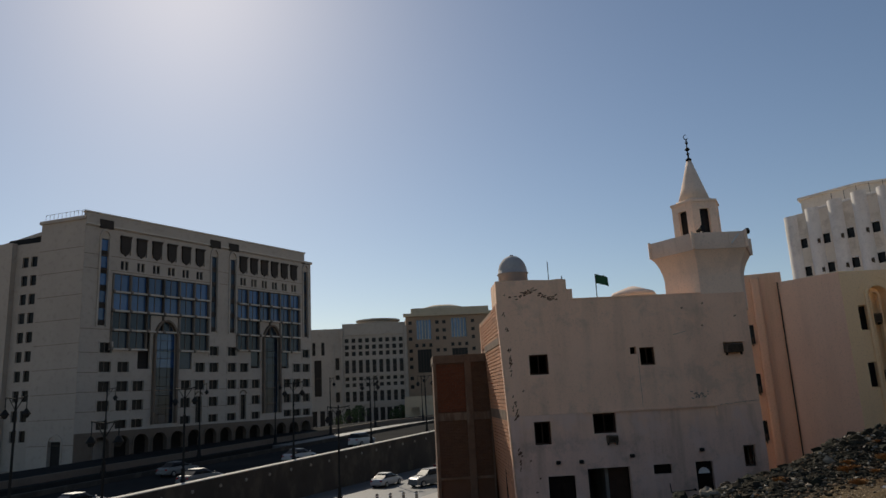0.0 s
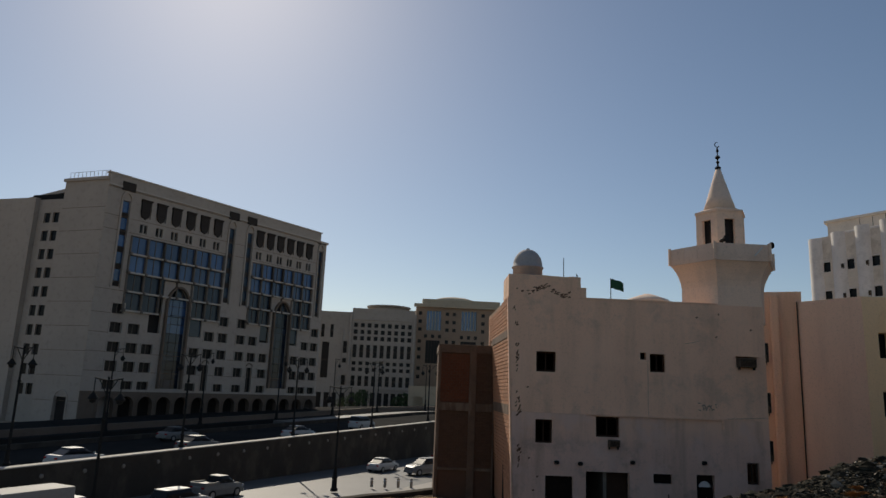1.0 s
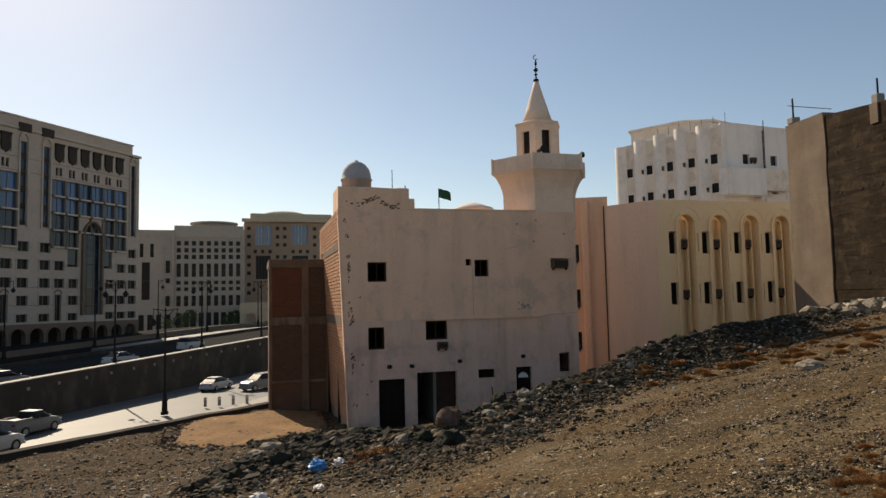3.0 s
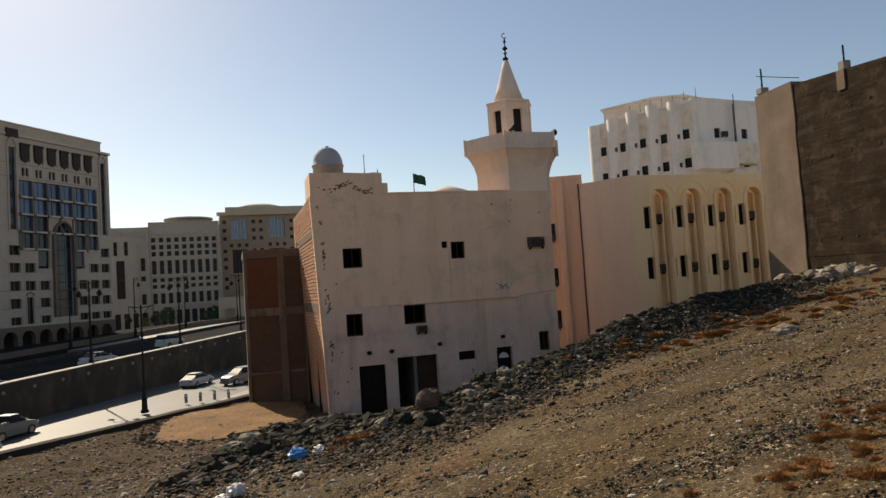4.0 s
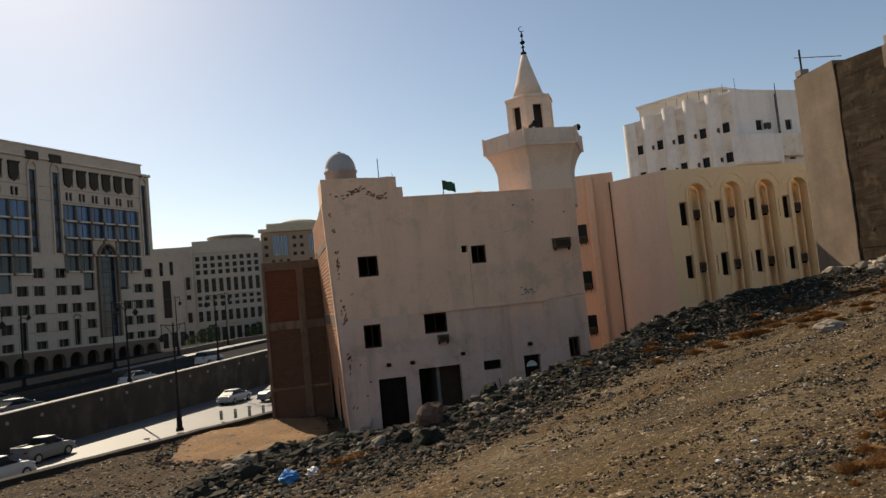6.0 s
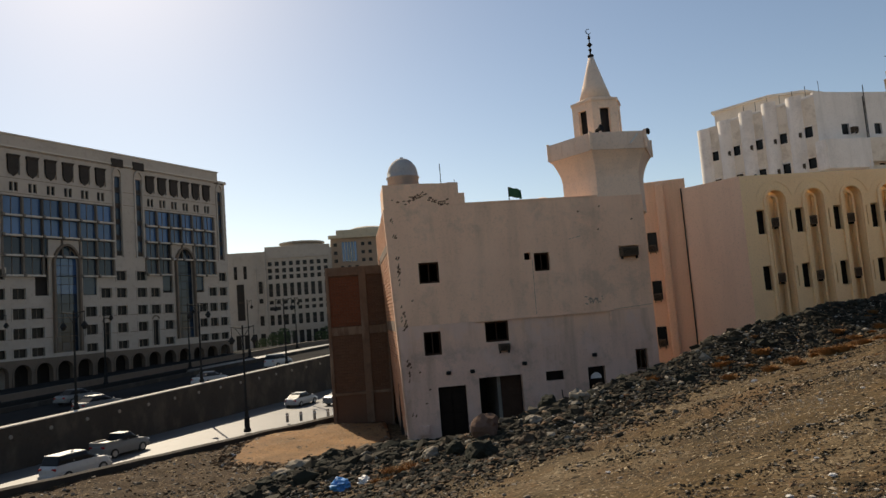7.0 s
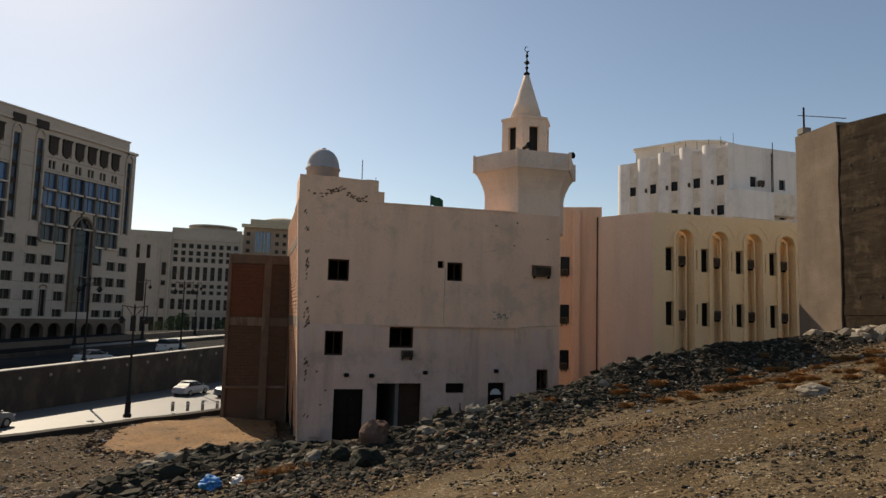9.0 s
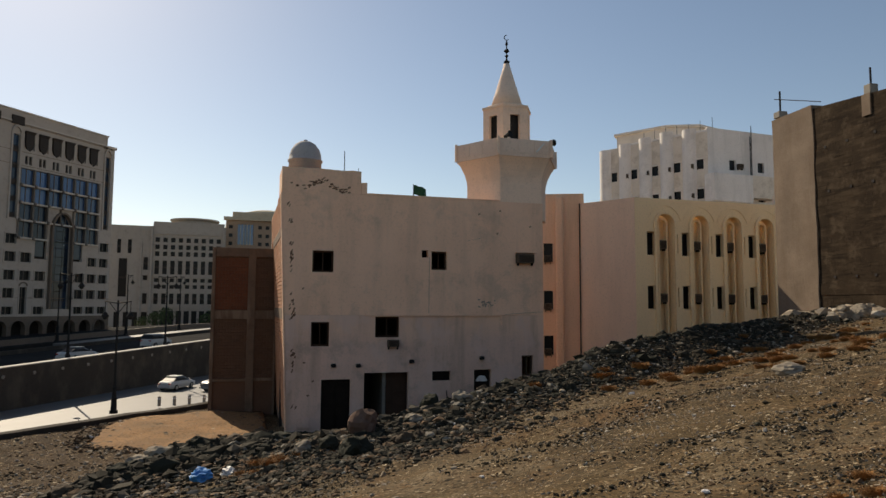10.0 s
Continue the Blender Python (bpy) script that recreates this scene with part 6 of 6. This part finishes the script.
def box_truck(at, turn):
    e = thing("box_truck", "white box truck with a plain cargo body on the service road", "truck", at, turn)
    part("cargo_box", boxes((-3.2, 1.2, -1.05, 1.05, 0.85, 3.0), bevel=0.04), CARGO, e)
    for z in (1.3, 2.0, 2.6):
        part("rib", boxes((-3.15, 1.15, -1.075, -1.05, z, z + 0.05)), CARGO, e)
    part("chassis", boxes((-3.1, 2.8, -0.45, 0.45, 0.55, 0.85)), IRON, e)
    cab = part("cab", loft([(1.3, 0.95, 0.5, 2.25, 0.9), (2.1, 0.98, 0.45, 2.3, 0.88), (2.75, 0.98, 0.45, 1.35, 0.95), (3.05, 0.92, 0.5, 1.2, 0.95)]), CAR_WHITE, e)
    part("windscreen", loft([(2.14, 0.8, 1.38, 2.18, 0.9), (2.72, 0.86, 1.3, 1.42, 0.95)]), GLASS_DARK, cab)
    for y in (-0.97, 0.97):
        part("side_window", boxes((1.5, 2.15, y - 0.015, y + 0.015, 1.4, 2.0)), GLASS_DARK, cab)
    for x in (-2.2, 2.2):
        for y in (-0.85, 0.85):
            wheel(e, x, y, 0.42)
    for y in (-0.7, 0.7):
        part("headlight", boxes((3.0, 3.1, y - 0.15, y + 0.15, 0.7, 0.9), bevel=0.02), LAMP_CLEAR, e)


box_truck(along(-21.5, -8.9, -3.5), ROAD_TURN)


# ---- trees beside the far hotels ----
def tree(at, h, seed):
    rt = random.Random(seed)
    e = thing("tree", "small dusty green street tree", "tree", at, group="trees before the far hotels")
    bm = bmesh.new()
    rod(bm, (0, 0, 0), (0.1, 0, h * 0.5), 0.16, 0.1)
    for k in range(5):
        a = k * 1.3
        rod(bm, (0.1, 0, h * (0.35 + 0.04 * k)), (math.cos(a) * h * 0.25, math.sin(a) * h * 0.25, h * (0.65 + 0.05 * k)), 0.07, 0.02, 6)
    part("trunk", bm, BARK, e)
    vs, fs = [], []
    for k in range(420):
        a, r, z = rt.uniform(0, 6.28), rt.random() ** 0.5, rt.uniform(-1, 1)
        rr = h * 0.36 * r * math.sqrt(max(0.05, 1 - z * z)) * (1 + 0.35 * math.sin(3 * a + seed))
        c = Vector((rr * math.cos(a), rr * math.sin(a), h * (0.68 + 0.3 * z)))
        q = Euler((rt.uniform(0, 6), rt.uniform(0, 6), rt.uniform(0, 6))).to_matrix()
        n = len(vs)
        s = h * rt.uniform(0.03, 0.06)
        vs += [c + q @ Vector(p) for p in ((-s, 0, 0), (0, -s * 0.5, 0.1 * s), (s, 0, 0), (0, s * 0.5, 0.1 * s))]
        fs.append((n, n + 1, n + 2, n + 3))
    tagged(raw("crown", vs, fs, LEAF, e), kind="stuff")


for k in range(9):
    x, y, z = along(96 + 9 * k, 52 + 3 * (k % 3), -1.6)
    tree((x, y, z), 4.6 + (k * 7 % 5) * 0.5, k)


# ---- rubble, gravel and litter on the lot ----
rr = random.Random(21)
T = (1 + 5 ** 0.5) / 2
ICO_V = [Vector(v).normalized() for v in ((-1, T, 0), (1, T, 0), (-1, -T, 0), (1, -T, 0), (0, -1, T), (0, 1, T), (0, -1, -T), (0, 1, -T), (T, 0, -1), (T, 0, 1), (-T, 0, -1), (-T, 0, 1))]
ICO_F = [(0, 11, 5), (0, 5, 1), (0, 1, 7), (0, 7, 10), (0, 10, 11), (1, 5, 9), (5, 11, 4), (11, 10, 2), (10, 7, 6), (7, 1, 8), (3, 9, 4), (3, 4, 2), (3, 2, 6), (3, 6, 8), (3, 8, 9), (4, 9, 5), (2, 4, 11), (6, 2, 10), (8, 6, 7), (9, 8, 1)]
OCT_V = [Vector(v) for v in ((1, 0, 0), (0, 1, 0), (-1, 0, 0), (0, -1, 0), (0, 0, 1), (0, 0, -1))]
OCT_F = [(0, 1, 4), (1, 2, 4), (2, 3, 4), (3, 0, 4), (1, 0, 5), (2, 1, 5), (3, 2, 5), (0, 3, 5)]


def stones(name, material, label, places, base_v, base_f, jag=0.45):
    """One mesh of many rough stones; places are (x, y, size)."""
    vs, fs = [], []
    for x, y, s in places:
        if y > lot_edge(min(x, 0.4)) - 0.6:
            continue
        q = Euler((rr.uniform(0, 6), rr.uniform(0, 6), rr.uniform(0, 6))).to_matrix()
        sx, sy, sz = s * rr.uniform(0.7, 1.3), s * rr.uniform(0.6, 1.1), s * rr.uniform(0.4, 0.8)
        z = lot_z(x, y) + sz * 0.25
        n = len(vs)
        for v in base_v:
            w = q @ v
            k = 1 + rr.uniform(-jag, jag)
            vs.append((x + w.x * sx * k, y + w.y * sy * k, z + w.z * sz * k))
        fs += [tuple(n + i for i in f) for f in base_f]
    ob = raw(name, vs, fs, material)
    return tagged(ob, label, "rubble", kind="stuff")


def on_ridge(i0, i1, spread, lift=0.0):
    k = rr.randrange(i0, i1)
    (ax, ay, _), (bx, by, _) = RIDGE[k], RIDGE[k + 1]
    t = rr.random()
    return ax + (bx - ax) * t + rr.gauss(0, spread), ay + (by - ay) * t + rr.gauss(0, spread) + lift


dark = [(*on_ridge(0, 10, 0.75), rr.uniform(0.03, 0.10) * (2.2 if rr.random() < 0.07 else 1)) for _ in range(13000)]
dark += [(*on_ridge(5, 10, 0.8, -0.7), rr.uniform(0.025, 0.085)) for _ in range(7000)]
dark += [(*on_ridge(2, 7, 0.75, -1.1), rr.uniform(0.025, 0.09)) for _ in range(6500)]
dark += [(*on_ridge(0, 4, 0.7, -0.9), rr.uniform(0.03, 0.11)) for _ in range(2600)]
dark += [(rr.uniform(-3.5, 3.2), -0.15 - 1.3 * rr.random() ** 1.6, rr.uniform(0.03, 0.14)) for _ in range(1400)]
dark += [(*on_ridge(0, 2, 0.5), rr.uniform(0.05, 0.2) * (1.5 if rr.random() < 0.12 else 1)) for _ in range(2200)]
dark += [(*on_ridge(2, 5, 0.7), rr.uniform(0.05, 0.16)) for _ in range(900)]
dark += [(1.3 + rr.gauss(0, 1.3), -16.4 + rr.gauss(0, 0.9), rr.uniform(0.025, 0.1)) for _ in range(3000)]
stones("rubble_dark", ROCK_DARK, "ridge of broken dark basalt rubble", dark, ICO_V, ICO_F)
brown = [(*on_ridge(0, 10, 1.2, -0.5), rr.uniform(0.025, 0.085)) for _ in range(6000)]
brown += [(*on_ridge(0, 4, 0.9, -0.3), rr.uniform(0.04, 0.15)) for _ in range(1500)]
brown += [(rr.uniform(-17, 1), rr.uniform(-24, -3), rr.uniform(0.015, 0.07)) for _ in range(2300)]
brown += [(-16 + 13 * rr.random(), -6 + 11 * rr.random(), rr.uniform(0.02, 0.08)) for _ in range(800)]
brown += [(1.0 + rr.gauss(0, 1.4), -16.8 + rr.gauss(0, 0.9), rr.uniform(0.02, 0.09)) for _ in range(1300)]
for _ in range(700):
    a, q = rr.uniform(2.6, 6.6), rr.gauss(1.0, 0.09)
    brown.append((min(0.1, -2.8 + 4.1 * q * math.cos(a) + q * math.sin(a)), 3.7 + 4.4 * q * math.sin(a) + 0.6 * q * math.cos(a), rr.uniform(0.03, 0.12)))
stones("rubble_brown", ROCK_RED, "brownish broken stones among the rubble", brown, ICO_V, ICO_F)
pale = [(*on_ridge(0, 10, 1.0, -0.3), rr.uniform(0.015, 0.06)) for _ in range(4500)]
pale += [(*on_ridge(0, 6, 0.8, -0.2), rr.uniform(0.03, 0.11)) for _ in range(420)]
pale += [(-16 + 13 * rr.random(), -8 + 12 * rr.random() ** 1.5, rr.uniform(0.02, 0.09)) for _ in range(700)]
pale += [(rr.uniform(-17, 1), rr.uniform(-24, -3), rr.uniform(0.012, 0.06)) for _ in range(1300)]
pale += [(rr.uniform(-13, -1), rr.uniform(-20, -9), rr.uniform(0.05, 0.14)) for _ in range(110)]
pale += [(23.5 + rr.gauss(0, 1.6), -8.0 + rr.gauss(0, 0.5), rr.uniform(0.15, 0.42)) for _ in range(60)]
stones("rubble_pale", ROCK_PALE, "pale broken stones and plaster lumps", pale, ICO_V, ICO_F)


def spread_near(n, smin, smax, seed, far=26):
    out = []
    while len(out) < n:
        a, d = radians(rr.uniform(-48, 62)), 3.2 + far * rr.random() ** 1.25
        x, y = -2 + d * math.sin(a), -32 + d * math.cos(a)
        dd, side, _ = ridge_near(x, y)
        if (side > 0 and x > 1 and dd > 1.5) or x > 26 or y > lot_edge(min(x, 0.4)) - 0.5 or (x > 0 and y > -1):
            continue
        if noise.noise(Vector((x * 0.28 - y * 0.1, y * 0.7, seed))) + 0.35 * noise.noise(Vector((x * 1.7, y * 1.7, seed))) < rr.uniform(-0.05, 0.32):
            continue
        out.append((x, y, rr.uniform(smin, smax) * (2.0 if rr.random() < 0.05 else 1) * (0.55 + d / 26)))
    return out


stones("gravel_dark", ROCK_DARK, "dark gravel scattered over the dirt", spread_near(40000, 0.006, 0.024, 3.0), OCT_V, OCT_F)
stones("gravel_brown", ROCK_RED, "brown gravel scattered over the dirt", spread_near(24000, 0.006, 0.024, 8.0), OCT_V, OCT_F)
stones("gravel_pale", ROCK_PALE, "pale gravel chips scattered over the dirt", spread_near(22000, 0.006, 0.02, 14.0), OCT_V, OCT_F)


def rock(name, label, x, y, size, material, seed, flat=0.8):
    rk = random.Random(seed)
    bm = bmesh.new()
    bmesh.ops.create_icosphere(bm, subdivisions=3, radius=1.0)
    off = Vector((seed * 1.7, seed * 0.3, 0))
    for v in bm.verts:
        d = v.co.normalized()
        k = 1 + 0.36 * noise.noise(d * 1.3 + off) + 0.2 * noise.noise(d * 3.1 + off) + 0.08 * noise.noise(d * 8 + off)
        v.co = Vector((d.x * k, d.y * k, d.z * k * flat)) * size
    ob = part(name, bm, material)
    ob.matrix_world = pose(x, y, lot_z(x, y) + size * flat * 0.45, 0, 0, rk.uniform(0, 360))
    return tagged(ob, label, "rock")


rock("boulder", "large reddish-grey boulder on the rubble ridge", 1.75, -14.7, 0.33, BOULDER, 3, 1.05)
rock("boulder", "rounded dark boulder on the rubble ridge", 3.7, -13.3, 0.27, ROCK_DARK, 9, 0.95)
for k, (x, y, s) in enumerate(((4.6, -13.2, 0.26), (5.4, -12.6, 0.18), (0.9, -15.4, 0.24), (0.4, -15.0, 0.2), (2.4, -16.0, 0.22), (1.3, -16.4, 0.3), (3.0, -14.4, 0.2))):
    rock("rock", "loose grey rock among the rubble", x, y, s, (ROCK_PALE, ROCK_RED, ROCK_DARK)[k % 3], 20 + k)
for k, (x, y, s) in enumerate(((-4.6, -13.4, 0.5), (-3.6, -12.7, 0.45), (-2.8, -12.0, 0.55), (-1.9, -11.7, 0.6), (-1.0, -11.9, 0.5), (0.1, -12.3, 0.45), (-3.2, -12.2, 0.5), (-2.2, -12.3, 0.4), (-0.4, -11.6, 0.5))):
    rock("rock", "broken slab of dark rock in the rubble heap", x, y, s * 0.6, (ROCK_RED, ROCK_DARK, ROCK_PALE, ROCK_DARK)[k % 4], 40 + k, 0.6)
for k in range(14):
    x, y = 22.0 + 0.42 * k + rr.gauss(0, 0.2), -8.6 + 0.23 * k + rr.gauss(0, 0.25)
    rock("rock", "pale limestone rock at the foot of the brown wall", x, y, rr.uniform(0.2, 0.42), ROCK_PALE, 60 + k, 0.75)
rock("rock", "flat pale curved rock on the slope", 10.0, -18.6, 0.3, ROCK_PALE, 90, 0.5)


stones("pebbles_dark", ROCK_DARK, "clumps of dark pebbles on the slope", spread_near(6500, 0.012, 0.032, 3.0), ICO_V, ICO_F)
stones("pebbles_pale", ROCK_PALE, "pale pebbles among the dark ones", spread_near(2600, 0.01, 0.028, 3.0), ICO_V, ICO_F)


# ---- dry rust-coloured shrubs ----
def shrub_mesh(seed):
    rs = random.Random(seed)
    vs, fs = [], []
    for k in range(560):
        a, lean = rs.uniform(0, 6.28), rs.uniform(0.2, 1.25)
        r0 = rs.random() * 0.18
        h = rs.uniform(0.07, 0.19)
        p = Vector((r0 * math.cos(a), r0 * math.sin(a), 0))
        d = Vector((math.cos(a) * lean, math.sin(a) * lean, 1)).normalized() * h
        w = Vector((-math.sin(a), math.cos(a), 0)) * 0.0055
        n = len(vs)
        m = p + d * 0.55 + Vector((0, 0, 0.03))
        vs += [p - w * 0.8, p + w * 0.8, m + w, m - w, p + d + Vector((rs.uniform(-0.05, 0.05), rs.uniform(-0.05, 0.05), 0))]
        fs += [(n, n + 1, n + 2, n + 3), (n + 3, n + 2, n + 4)]
    me = bpy.data.meshes.new("dry_shrub")
    me.from_pydata(vs, [], fs)
    me.materials.append(BUSH)
    return me


meshes = [shrub_mesh(k) for k in range(4)]
spots = []
for cx, cy, count in ((9.6, -12.9, 9), (10.1, -14.2, 8), (11.0, -15.0, 9), (14.4, -11.9, 10), (12.0, -15.4, 9), (11.6, -17.4, 8), (16.2, -13.4, 10), (15.6, -15.4, 9), (7.5, -13.6, 5), (0.0, -16.0, 7), (0.5, -14.8, 6), (18.6, -12.2, 8), (13.4, -16.8, 7)):
    for k in range(count * 2 // 3):
        spots.append((cx + rr.gauss(0, 0.75), cy + rr.gauss(0, 0.6), rr.uniform(0.5, 1.1)))
for k in range(26):
    t = rr.random()
    spots.append((9 + 12 * t + rr.gauss(0, 0.8), -15.5 + 5.0 * t + rr.gauss(0, 1.5), rr.uniform(0.4, 0.9)))
for k in range(46):
    spots.append((1.95 + rr.gauss(0, 0.5), -27.75 + rr.gauss(0, 0.42), rr.uniform(0.2, 0.45)))
for k in range(16):
    spots.append((3.2 + rr.gauss(0, 0.4), -27.2 + rr.gauss(0, 0.3), rr.uniform(0.2, 0.42)))
for k, (x, y, s) in enumerate(spots):
    o = new("dry_shrub", meshes[k % 4])
    o.matrix_world = pose(x, y, lot_z(x, y) - 0.02, 0, 0, rr.uniform(0, 360)) @ Matrix.Diagonal((s * 1.2, s * 1.2, s * 1.15, 1))
    tagged(o, "low dry rust-coloured shrub on the gravel", "shrub", "dry shrubs on the slope")


# ---- litter ----
def crumpled(name, label, x, y, size, material, seed, flat=0.7):
    bm = bmesh.new()
    bmesh.ops.create_icosphere(bm, subdivisions=3, radius=1.0)
    for v in bm.verts:
        d = v.co.normalized()
        v.co = Vector((d.x, d.y, d.z * flat)) * size * (1 + 0.5 * noise.noise(d * 2.6 + Vector((seed, 0, 0))) + 0.25 * noise.noise(d * 6 + Vector((0, seed, 0))))
    ob = part(name, bm, material)
    ob.matrix_world = pose(x, y, lot_z(x, y) + size * flat * 0.55, 0, 0, seed * 40)
    return tagged(ob, label, "litter")


crumpled("plastic_bag", "crumpled bright blue plastic bag on the dirt", -1.72, -14.35, 0.22, BLUE_BAG, 2)
crumpled("plastic_bag", "crumpled white plastic bag beside the blue one", -1.1, -14.3, 0.2, WHITE_BAG, 5, 0.5)
crumpled("plastic_bag", "dirty white sack lying on the slope", -3.2, -17.4, 0.2, WHITE_BAG, 7, 0.8)
crumpled("plastic_bag", "flattened white sheet of plastic on the slope", -3.5, -17.5, 0.16, WHITE_BAG, 8, 0.4)
crumpled("plastic_bag", "torn white plastic bag on the dirt", -1.9, -17.0, 0.14, WHITE_BAG, 9, 0.4)
for k in range(40):
    a, d = radians(rr.uniform(-25, 50)), 4.5 + 16 * rr.random()
    x, y = -2 + d * math.sin(a), -32 + d * math.cos(a)
    crumpled("paper_scrap", "small pale scrap of litter on the gravel", x, y, rr.uniform(0.015, 0.036), WHITE_BAG, 12 + k, 0.4)
